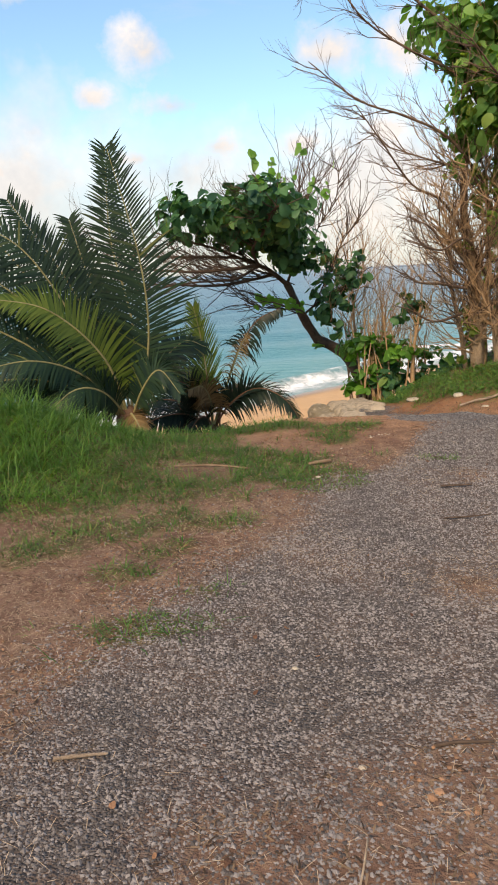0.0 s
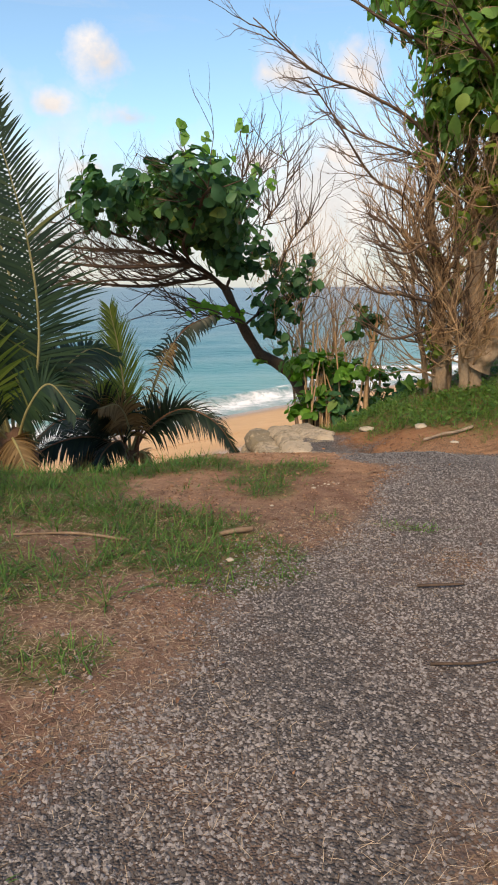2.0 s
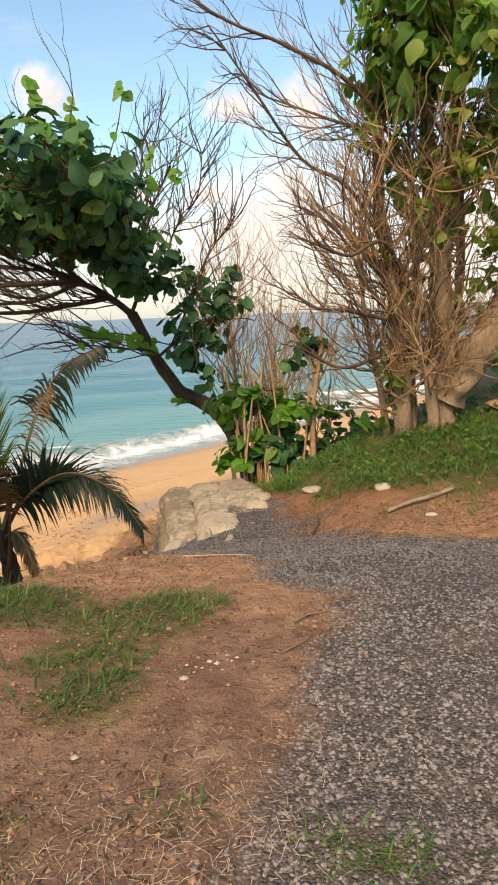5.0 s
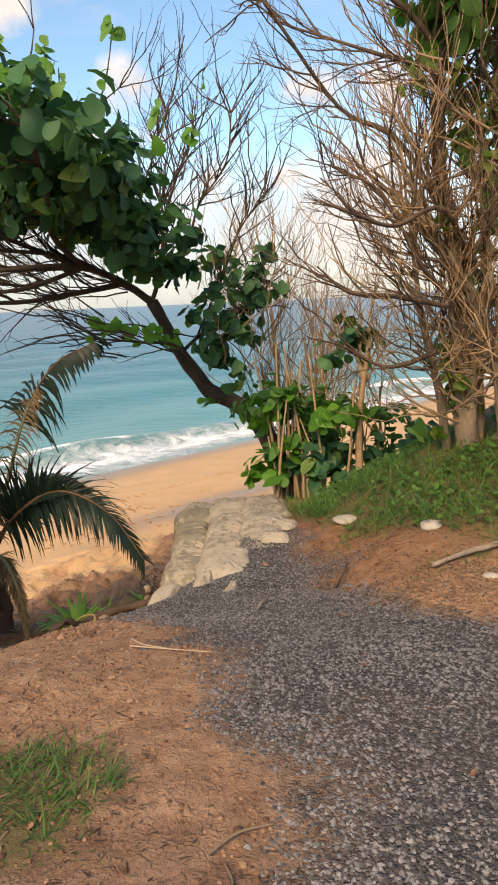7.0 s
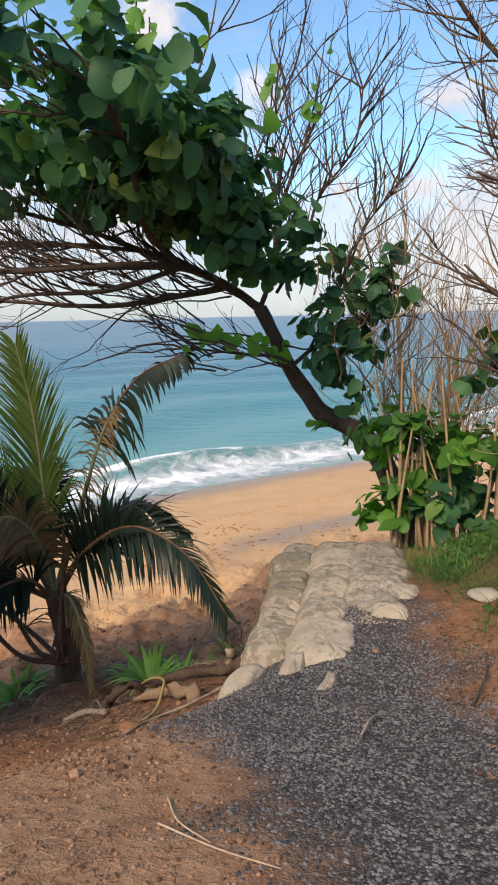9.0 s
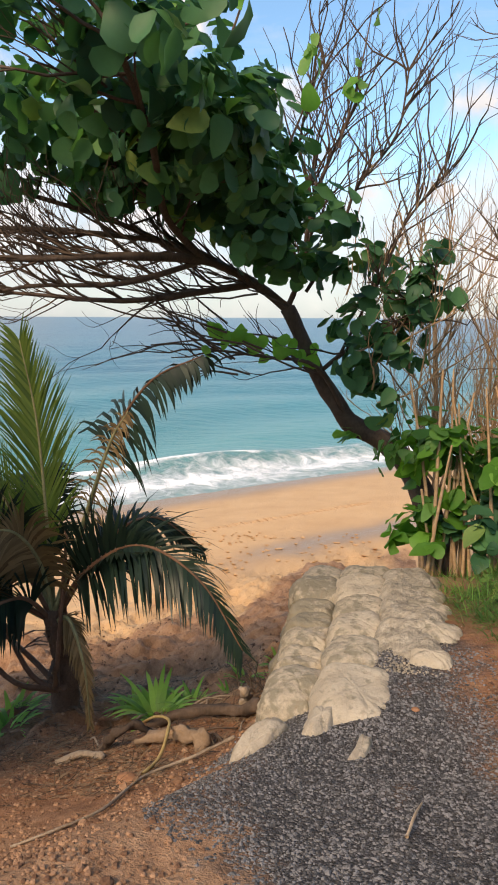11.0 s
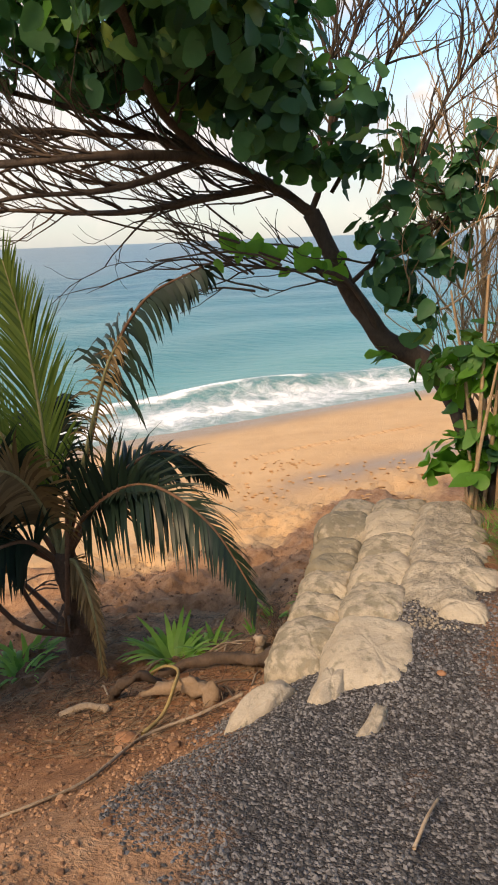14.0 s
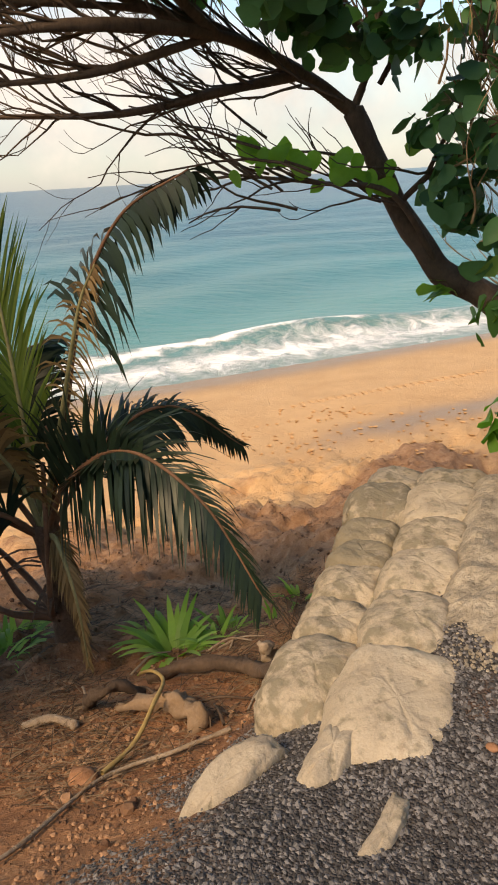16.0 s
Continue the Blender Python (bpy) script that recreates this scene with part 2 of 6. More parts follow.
    h = math_node(t, "SUBTRACT", h, math_node(t, "MULTIPLY", math_node(t, "MULTIPLY", vo.outputs["Distance"], edge), 0.5))
    bump(t, b, h, 1.0, 0.022)
    return m


SHORE = 22.0


def water_material():
    """Turquoise shallows that deepen to blue, with surf foam drawn out along the shore."""
    m, t, b = material("sea_water")
    geo = t.nodes.new("ShaderNodeNewGeometry").outputs["Position"]
    sep = t.nodes.new("ShaderNodeSeparateXYZ")
    t.links.new(geo, sep.inputs[0])
    s = math_node(t, "DIVIDE", math_node(t, "SUBTRACT", sep.outputs[1], math_node(t, "MULTIPLY", sep.outputs[0], 0.95)), 1.38)
    off = math_node(t, "SUBTRACT", s, SHORE)
    far = math_node(t, "DIVIDE", math_node(t, "LOGARITHM", math_node(t, "MAXIMUM", math_node(t, "ADD", off, 1.5), 1.0), 10.0), 3.2)
    col = ramp(t, far, ((0.0, (0.28, 0.35, 0.32)), (0.28, (0.075, 0.24, 0.235)), (0.42, (0.027, 0.16, 0.185)), (0.56, (0.015, 0.098, 0.145)), (0.75, (0.012, 0.06, 0.115)), (1.0, (0.019, 0.06, 0.108))))
    mp = t.nodes.new("ShaderNodeMapping")
    mp.inputs["Rotation"].default_value, mp.inputs["Scale"].default_value = (0, 0, radians(-43.5)), (0.35, 1.0, 1)
    t.links.new(geo, mp.inputs[0])
    long_noise = noise_node(t, mp.outputs[0], 0.34, 6, 0.6, 0.4)
    patch = math_node(t, "MULTIPLY", math_node(t, "SUBTRACT", noise_node(t, mp.outputs[0], 0.11, 4), 0.5), 1.2)
    col = mix_rgb(t, math_node(t, "ADD", math_node(t, "MULTIPLY", patch, 0.6), 0.12, clamp=True), col, (0.10, 0.34, 0.36))
    lace = noise_node(t, geo, 1.5, 9, 0.75, 0.6)
    wob = math_node(t, "ADD", off, math_node(t, "MULTIPLY", math_node(t, "SUBTRACT", long_noise, 0.5), 3.0))

    def band(centre, half):
        return math_node(t, "SUBTRACT", 1.0, math_node(t, "DIVIDE", math_node(t, "ABSOLUTE", math_node(t, "SUBTRACT", wob, centre)), half), clamp=True)

    surf = math_node(t, "MAXIMUM", math_node(t, "MULTIPLY", band(1.4, 3.9), 1.05), math_node(t, "MULTIPLY", band(3.5, 1.0), 1.25))
    surf = math_node(t, "MAXIMUM", surf, math_node(t, "MULTIPLY", band(24, 1.2), math_node(t, "MULTIPLY", math_node(t, "SUBTRACT", noise_node(t, mp.outputs[0], 0.06, 2), 0.52), 6, clamp=True)))
    foam = math_node(t, "MULTIPLY", math_node(t, "SUBTRACT", math_node(t, "ADD", math_node(t, "MULTIPLY", surf, 0.63), lace), 0.89), 4.0, clamp=True)
    col = mix_rgb(t, foam, col, (0.82, 0.84, 0.84))
    t.links.new(col, b.inputs["Base Color"])
    t.links.new(math_node(t, "ADD", 0.28, math_node(t, "MULTIPLY", foam, 0.6)), b.inputs["Roughness"])
    b.inputs["Specular IOR Level"].default_value = 0.3
    chop = noise_node(t, mp.outputs[0], 1.4, 6, 0.6, 0.3)
    bump(t, b, math_node(t, "ADD", chop, math_node(t, "MULTIPLY", foam, 0.5)), 0.7, 0.25)
    return m


M_GROUND = ground_material()
M_WATER = water_material()
M_STONE = two_tone("gravel_stone", (0.07, 0.063, 0.062), (0.235, 0.218, 0.215), 1.6, 60, 0.85, 0.002, island=0.6)
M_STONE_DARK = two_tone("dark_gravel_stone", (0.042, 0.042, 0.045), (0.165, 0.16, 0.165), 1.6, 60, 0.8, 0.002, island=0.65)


def bag_cloth(name, mildew):
    """Sun-bleached bag cloth with creases, grey mildew and rubbed-in earth."""
    m, t, b = material(name)
    v = obj_vec(t)
    big, mid, fine = noise_node(t, v, 3.5, 5, 0.6), noise_node(t, v, 14, 5, 0.6), noise_node(t, v, 160, 3, 0.6)
    r = t.nodes.new("ShaderNodeObjectInfo").outputs["Random"]
    col = ramp(t, math_node(t, "ADD", math_node(t, "MULTIPLY", big, 0.75), math_node(t, "MULTIPLY", fine, 0.25)),
               ((0.34, (0.275, 0.232, 0.178)), (0.55, (0.40, 0.345, 0.27)), (0.7, (0.50, 0.44, 0.35))))
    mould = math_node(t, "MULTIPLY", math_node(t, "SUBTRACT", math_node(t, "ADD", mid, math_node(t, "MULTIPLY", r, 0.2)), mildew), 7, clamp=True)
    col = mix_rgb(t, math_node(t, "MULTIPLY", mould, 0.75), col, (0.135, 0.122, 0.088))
    speck = math_node(t, "MULTIPLY", math_node(t, "SUBTRACT", noise_node(t, v, 26, 4, 0.62, 0.4), 0.575), 9, clamp=True)
    col = mix_rgb(t, math_node(t, "MULTIPLY", speck, 0.42), col, (0.12, 0.105, 0.078))
    earth = math_node(t, "MULTIPLY", math_node(t, "SUBTRACT", noise_node(t, v, 7, 6, 0.7, 0.8), 0.58), 5, clamp=True)
    col = mix_rgb(t, math_node(t, "MULTIPLY", earth, 0.6), col, (0.22, 0.145, 0.095))
    t.links.new(col, b.inputs["Base Color"])
    b.inputs["Roughness"].default_value, b.inputs["Specular IOR Level"].default_value = 0.9, 0.2
    dent = noise_node(t, v, 6, 3, 0.5, 0.8)
    weave = noise_node(t, v, 45, 4, 0.6)
    bump(t, b, math_node(t, "ADD", math_node(t, "MULTIPLY", dent, 1.0), math_node(t, "ADD", math_node(t, "MULTIPLY", weave, 0.22), math_node(t, "MULTIPLY", fine, 0.06))), 0.7, 0.03)
    return m


M_BAG = bag_cloth("bleached_sandbag_cloth", 0.56)
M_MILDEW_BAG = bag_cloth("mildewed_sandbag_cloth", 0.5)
M_ROCK = two_tone("pale_stone", (0.25, 0.22, 0.18), (0.5, 0.45, 0.37), 7, 60, 0.9, 0.01)
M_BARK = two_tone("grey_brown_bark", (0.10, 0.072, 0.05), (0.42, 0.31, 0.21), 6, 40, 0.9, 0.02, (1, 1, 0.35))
# the bark again with warm sunlight put into its colour, for one trunk
M_BARK_SUNNY = two_tone("sunlit_bark", (0.10, 0.06, 0.036), (0.54, 0.37, 0.23), 7, 32, 0.9, 0.06, (1, 1, 0.22))
M_BARK_DARK = two_tone("dark_bark", (0.035, 0.025, 0.019), (0.12, 0.082, 0.06), 6, 45, 0.85, 0.012, (1, 1, 0.5))
M_TWIG = two_tone("bare_twig_bark", (0.055, 0.036, 0.027), (0.18, 0.12, 0.083), 5, 30, 0.85, 0)
M_DEADLOG = two_tone("brown_dead_branch", (0.12, 0.08, 0.05), (0.28, 0.20, 0.14), 6, 50, 0.9, 0.006)
M_DEADWOOD = two_tone("bleached_driftwood", (0.13, 0.095, 0.07), (0.42, 0.335, 0.255), 7, 60, 0.9, 0.018, (1, 1, 1))
M_STRAW = two_tone("dry_straw", (0.15, 0.095, 0.06), (0.56, 0.43, 0.30), 5, 30, 0.9, 0, island=0.6)
M_DEADLEAF = two_tone("dead_leaf", (0.09, 0.045, 0.028), (0.26, 0.14, 0.08), 5, 30, 0.8, 0, island=0.6)
M_GRAPE = leaf_material("sea_grape_leaf", (0.022, 0.078, 0.05), (0.085, 0.21, 0.085), 0.46, 0.36, (0.22, 0.31, 0.08))
# lighter leaf green that carries the sunlight on the bank tree's crown
M_GRAPE_MID = leaf_material("bank_tree_leaf", (0.06, 0.155, 0.04), (0.22, 0.40, 0.11), 0.5, 0.42, (0.42, 0.41, 0.09))
# in-between green: part of the sun on the low clump is coloured in
M_GRAPE_LOW = leaf_material("lower_sea_grape_leaf", (0.035, 0.11, 0.03), (0.125, 0.27, 0.07), 0.48, 0.36, (0.28, 0.36, 0.08))
# leaf green turned yellow in its base colour to stand for sunlight
M_SUNLEAF = leaf_material("sunlit_yellow_leaf", (0.06, 0.12, 0.02), (0.19, 0.25, 0.05), 0.5, 0.35, (0.36, 0.30, 0.08))
# sun on stems and twigs is mixed into this bright tan
M_STEM = two_tone("sunlit_stem_bark", (0.20, 0.125, 0.07), (0.52, 0.36, 0.22), 5, 30, 0.85, 0)
# sea grape leaf with full sunlight put into its green
M_GRAPE_LIT = leaf_material("sunlit_sea_grape_leaf", (0.06, 0.18, 0.025), (0.16, 0.36, 0.06), 0.45, 0.45)
# shade on the fronds is put into these two very dark greens
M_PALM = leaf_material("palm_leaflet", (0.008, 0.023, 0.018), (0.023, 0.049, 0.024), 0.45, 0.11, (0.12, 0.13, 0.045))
M_PALM_DARK = leaf_material("shaded_palm_leaflet", (0.006, 0.014, 0.010), (0.017, 0.032, 0.018), 0.4, 0.05)
M_PALM_YOUNG = leaf_material("young_palm_leaflet", (0.045, 0.085, 0.018), (0.12, 0.17, 0.035), 0.42, 0.3)
M_PALM_DRY = leaf_material("dry_palm_leaflet", (0.10, 0.065, 0.03), (0.25, 0.17, 0.085), 0.7, 0.2)
M_RACHIS = two_tone("palm_midrib", (0.10, 0.10, 0.045), (0.30, 0.27, 0.13), 4, 30, 0.5, 0)
M_STALK = two_tone("palm_leaf_stalk", (0.06, 0.032, 0.02), (0.20, 0.10, 0.055), 6, 40, 0.6, 0.002)
M_FIBRE = two_tone("palm_trunk_fibre", (0.05, 0.03, 0.02), (0.17, 0.10, 0.065), 8, 60, 0.9, 0.02)
M_GRASS = leaf_material("grass_blade", (0.036, 0.10, 0.026), (0.125, 0.245, 0.06), 0.55, 0.4, (0.34, 0.29, 0.13), (0.04, 0.105, 0.033))
M_GRASS_TALL = leaf_material("long_grass_blade", (0.055, 0.14, 0.034), (0.19, 0.345, 0.085), 0.55, 0.42, (0.36, 0.32, 0.14), (0.05, 0.13, 0.038))
M_COVER = leaf_material("creeper_leaf", (0.03, 0.08, 0.018), (0.09, 0.18, 0.04), 0.5, 0.3)
M_STRAP = leaf_material("strap_leaf", (0.11, 0.26, 0.05), (0.28, 0.48, 0.12), 0.42, 0.45)
M_VINE = two_tone("ochre_vine_bark", (0.17, 0.12, 0.05), (0.42, 0.31, 0.13), 6, 40, 0.8, 0.003)
M_MORTAR = two_tone("crumbled_mortar", (0.11, 0.095, 0.075), (0.50, 0.43, 0.335), 11, 50, 0.95, 0.02, island=0.15)
M_ASH = two_tone("pale_ash", (0.15, 0.13, 0.10), (0.47, 0.41, 0.33), 8, 60, 0.95, 0.004, island=0.7)


# ---- mesh helpers ----
class Mesh:
    """Collects vertices and faces of one mesh."""

    def __init__(self):
        self.v, self.f = [], []

    def add(self, vs, fs):
        n = len(self.v)
        self.v.extend(vs)
        self.f.extend([tuple(i + n for i in f) for f in fs])

    def data(self, name, mat, smooth=True):
        me = bpy.data.meshes.new(name)
        me.from_pydata([tuple(p) for p in self.v], [], self.f)
        me.materials.append(mat)
        if smooth:
            me.polygons.foreach_set("use_smooth", [True] * len(me.polygons))
        me.update()
        return me


def part(name, mb, mat, parent=None, label="", smooth=True):
    """Links a collected mesh as one object, under a thing where one is given."""
    ob = new(name, mb.data(name, mat, smooth))
    if parent is not None:
        ob.parent = parent
    if label:
        ob["label"] = label
    if parent is not None and name in ("crown", "twig", "sheath"):
        ob["kind"] = "stuff"
    return ob


def empty(name, x, y, z):
    ob = new(name)
    ob.empty_display_size = 0.1
    ob.location = (x, y, z)
    return ob


def lin(knots, x):
    xs, ys = zip(*knots)
    return float(np.interp(x, xs, ys))


def sstep(a, b, x):
    k = min(1.0, max(0.0, (x - a) / (b - a)))
    return k * k * (3 - 2 * k)


def spline(points, steps):
    """A smooth line through the points (Catmull-Rom)."""
    p = [Vector(q) for q in points]
    p = [p[0] * 2 - p[1]] + p + [p[-1] * 2 - p[-2]]
    out = []
    for i in range(1, len(p) - 2):
        for k in range(steps):
            u = k / steps
            a, b, c, d = p[i - 1], p[i], p[i + 1], p[i + 2]
            out.append(0.5 * ((2 * b) + (c - a) * u + (2 * a - 5 * b + 4 * c - d) * u * u + (3 * b - a - 3 * c + d) * u ** 3))
    out.append(p[-2])
    return out


def tube(mb, pts, radii, sides=8, rough=0.0, seed=0.0):
    """A bark tube along pts, closed at its end, with knots and flutes."""
    n = len(pts)
    vs, fs = [], []
    up = Vector((0.31, 0.17, 0.93))
    for i, p in enumerate(pts):
        d = (pts[min(i + 1, n - 1)] - pts[max(i - 1, 0)]).normalized()
        a = d.cross(up)
        a = a.normalized() if a.length > 0.05 else d.cross(Vector((1, 0, 0))).normalized()
        b = d.cross(a)
        r = radii[i] if i < len(radii) else radii[-1]
        for k in range(sides):
            w = 2 * math.pi * k / sides
            o = a * math.cos(w) + b * math.sin(w)
            rr = r * (1 + rough * noise.noise(Vector((seed + math.cos(w) * 1.3, math.sin(w) * 1.3, i * 0.45)))) if rough else r
            vs.append(p + o * rr)
    for i in range(n - 1):
        for k in range(sides):
            j = (k + 1) % sides
            fs.append((i * sides + k, i * sides + j, (i + 1) * sides + j, (i + 1) * sides + k))
    vs.append(pts[-1] + (pts[-1] - pts[-2]).normalized() * radii[-1] * 0.6)
    e = len(vs) - 1
    fs.extend([((n - 1) * sides + k, (n - 1) * sides + (k + 1) % sides, e) for k in range(sides)])
    mb.add(vs, fs)


def taper(a, b, n):
    return [a + (b - a) * i / max(1, n - 1) for i in range(n)]


def grow(mb, start, way, length, radius, depth, rng, lift=0.15, spread=0.65, tips=None, kids=(2, 4), sides=5):
    """A branch that forks into thinner ones; tips collects the ends."""
    pts, p, d = [start.copy()], start.copy(), way.normalized()
    seg = 5
    for i in range(seg):
        d = (d + Vector((rng.uniform(-1, 1), rng.uniform(-1, 1), rng.uniform(-1, 1))) * 0.27 + Vector((0, 0, lift * 0.3))).normalized()
        p = p + d * length / seg
        pts.append(p.copy())
    tube(mb, pts, taper(radius, radius * 0.5, len(pts)), max(3, sides))
    if depth <= 0:
        if tips is not None:
            tips.append((pts[-1], d))
        return
    for k in range(rng.randint(*kids)):
        i = rng.randint(2, seg)
        side = Vector((rng.uniform(-1, 1), rng.uniform(-1, 1), rng.uniform(-0.6, 1)))
        nd_ = (d + side * spread).normalized()
        grow(mb, pts[i], nd_, length * rng.uniform(0.5, 0.8), radius * 0.52, depth - 1, rng, lift, spread, tips, kids, sides - 1)
    if tips is not None:
        tips.append((pts[-1], d))


def round_leaf(mb, c, normal, size, rng):
    """A broad leaf, widest past the middle, folded along its vein, bent back and wavy at the rim."""
    n = normal.normalized()
    a = n.cross(Vector((rng.uniform(-1, 1), rng.uniform(-1, 1), rng.uniform(-1, 1)))).normalized()
    b = n.cross(a)
    cup, bend, wave = rng.uniform(0.05, 0.4), rng.uniform(-0.5, 0.25), rng.uniform(0, 6.28)
    ln, wd = size * rng.uniform(0.58, 0.76), size * rng.uniform(0.36, 0.52)
    vs = []
    for u, w in ((-1.0, 0.12), (-0.55, 0.62), (0.0, 0.94), (0.5, 1.0), (0.86, 0.66), (1.0, 0.0)):
        mid = c + a * u * ln + n * size * bend * (u * u * 0.5 + 0.25 * u)
        if w == 0.0:
            vs.append(mid)
            break
        for sg in (-1, 1):
            k = wd * w * (1 + 0.1 * math.sin(4 * u + sg + wave))
            vs.append(mid + b * sg * k + n * (cup * k + 0.05 * size * math.sin(5 * u + sg * 2 + wave)))
        vs.append(mid)
    fs = []
    for i in range(4):
        l0, r0, m0, l1, r1, m1 = 3 * i, 3 * i + 1, 3 * i + 2, 3 * i + 3, 3 * i + 4, 3 * i + 5
        fs += [(l0, m0, m1, l1), (m0, r0, r1, m1)]
    mb.add(vs, fs + [(12, 14, 15), (14, 13, 15)])


def blade(mb, p, way, length, width, droop, rng, seg=3):
    """A narrow leaf strip that bends under its weight."""
    d = way.normalized()
    side = d.cross(Vector((0, 0, 1)))
    side = side.normalized() if side.length > 0.05 else Vector((rng.uniform(-1, 1), rng.uniform(-1, 1), 0)).normalized()
    vs, q = [], p.copy()
    for i in range(seg):
        w = width * (1 - 0.75 * i / seg) * (0.7 if i == 0 else 1)
        vs += [q - side * w / 2, q + side * w / 2]
        d = (d + Vector((0, 0, -droop / seg))).normalized()
        q = q + d * length / seg
    vs.append(q)
    fs = [(2 * i, 2 * i + 1, 2 * i + 3, 2 * i + 2) for i in range(seg - 1)] + [(2 * seg - 2, 2 * seg - 1, 2 * seg)]
    mb.add(vs, fs)


# ---- ground ----
PATH_Z = ((-60, 0.4), (-3, 0.3), (0, 0.14), (1, 0.08), (2, -0.02), (3, -0.07), (4.6, -0.10), (6, -0.15), (7, -0.19), (7.6, -0.23), (8.3, -0.43), (9.07, -0.665),
          (9.6, -0.78), (10.0, -0.76), (10.5, -0.73), (11.2, -0.82), (12.4, -1.0), (13.2, -1.5), (15, -2.6), (18, -3.3))
SLOPE_Z = ((4.8, 0.0), (5.3, -0.28), (5.67, -0.52), (6.44, -1.11), (7, -1.4), (7.5, -1.55), (8.3, -1.95), (9, -2.3), (10.5, -2.8), (12, -3.12), (13.5, -3.3),
           (16.6, -3.52), (22, -4.3), (30, -6), (45, -9), (90, -14))
BANK_Z = ((0, -0.1), (4, -0.42), (6.3, -0.48), (7.0, -0.78), (8.5, -1.6), (10, -2.5), (12, -3.1), (13.5, -3.3), (16.6, -3.52), (22, -4.3), (30, -6), (45, -9), (90, -14))


def along(x, y):
    return (y - 0.95 * x) / 1.38


def gz(x, y):
    """Height of the ground."""
    s = along(x, y)
    p = lin(PATH_Z, y)
    sl = lin(SLOPE_Z, s - 0.42 * max(0.0, -x - 0.3) * (1 - sstep(8, 13, s)))
    left = min(p, sl) if s > 4.8 else p
    left += 0.56 * math.exp(-((x + 2.7) / 1.5) ** 2 - ((y - 5.8) / 1.0) ** 2)
    right = lin(BANK_Z, s) + 0.20 * (1 - sstep(7, 10, s)) * max(0.0, min(x, 12) - 3.2)
    if y < 8.6:
        k = sstep(6.4, 8.6, y)
        right = p * (1 - k) + right * k
    beach = lin(SLOPE_Z, s)
    k1 = sstep(0.86, 1.22, x) if y < 8.8 else min(1.0, max(0.0, (x - 0.86) / (0.36 + 0.5 * sstep(8.8, 9.6, y))))
    mid = p if s < 9 else min(p, beach)
    z = left + (mid - left) * k1
    k2 = sstep(2.1 + 0.35 * (1 - sstep(8, 10, y)), 3.1, x)
    z = z + (right - z) * k2
    # broken scarp above the beach
    rag = sstep(7.2, 9, s) * (1 - sstep(12.5, 14, s)) * (1 - sstep(6, 9, x))
    if rag > 0:
        q = Vector((x * 0.9, y * 0.9, 0))
        z += rag * (0.10 * noise.noise(q) - 0.14 * abs(noise.noise(q * 1.7)) - 0.13 * abs(noise.noise(q * 3.9)) - 0.11 * abs(noise.noise(q * 8.5)) + 0.04 * noise.noise(q * 14) + 0.13)
        ledge = noise.noise(Vector((x * 0.8 + 4, y * 1.1, 7))) + 0.25 * noise.noise(q * 3.1)
        z += rag * 0.075 * (sstep(-0.16, -0.12, ledge) + sstep(0.06, 0.1, ledge) + sstep(0.26, 0.3, ledge) - 1.7)
    z += 0.02 * noise.noise(Vector((x * 1.7, y * 1.7, 3))) + 0.008 * noise.noise(Vector((x * 7, y * 7, 1)))
    return z


GRAVEL_L = ((-30, -1.4), (0, -0.85), (1.85, -0.6), (2.2, -0.5), (2.6, -0.3), (3.1, -0.15), (3.5, 0.15), (4.1, 0.45), (4.6, 0.55), (5.0, 0.9), (5.3, 1.15), (5.7, 1.4), (6.2, 1.75), (6.9, 1.9), (7.6, 1.75),
            (8.3, 1.55), (8.7, 1.15), (9.0, 0.98), (9.5, 1.0), (11, 1.1))
GRAVEL_R = ((-30, 0.6), (1.0, 0.5), (1.8, 0.75), (2.3, 1.3), (3, 2.2), (5, 4.5), (7, 4.2), (8, 3.3), (8.5, 2.75), (9.3, 2.45), (10.2, 2.3), (10.8, 2.2), (12, 2.0))
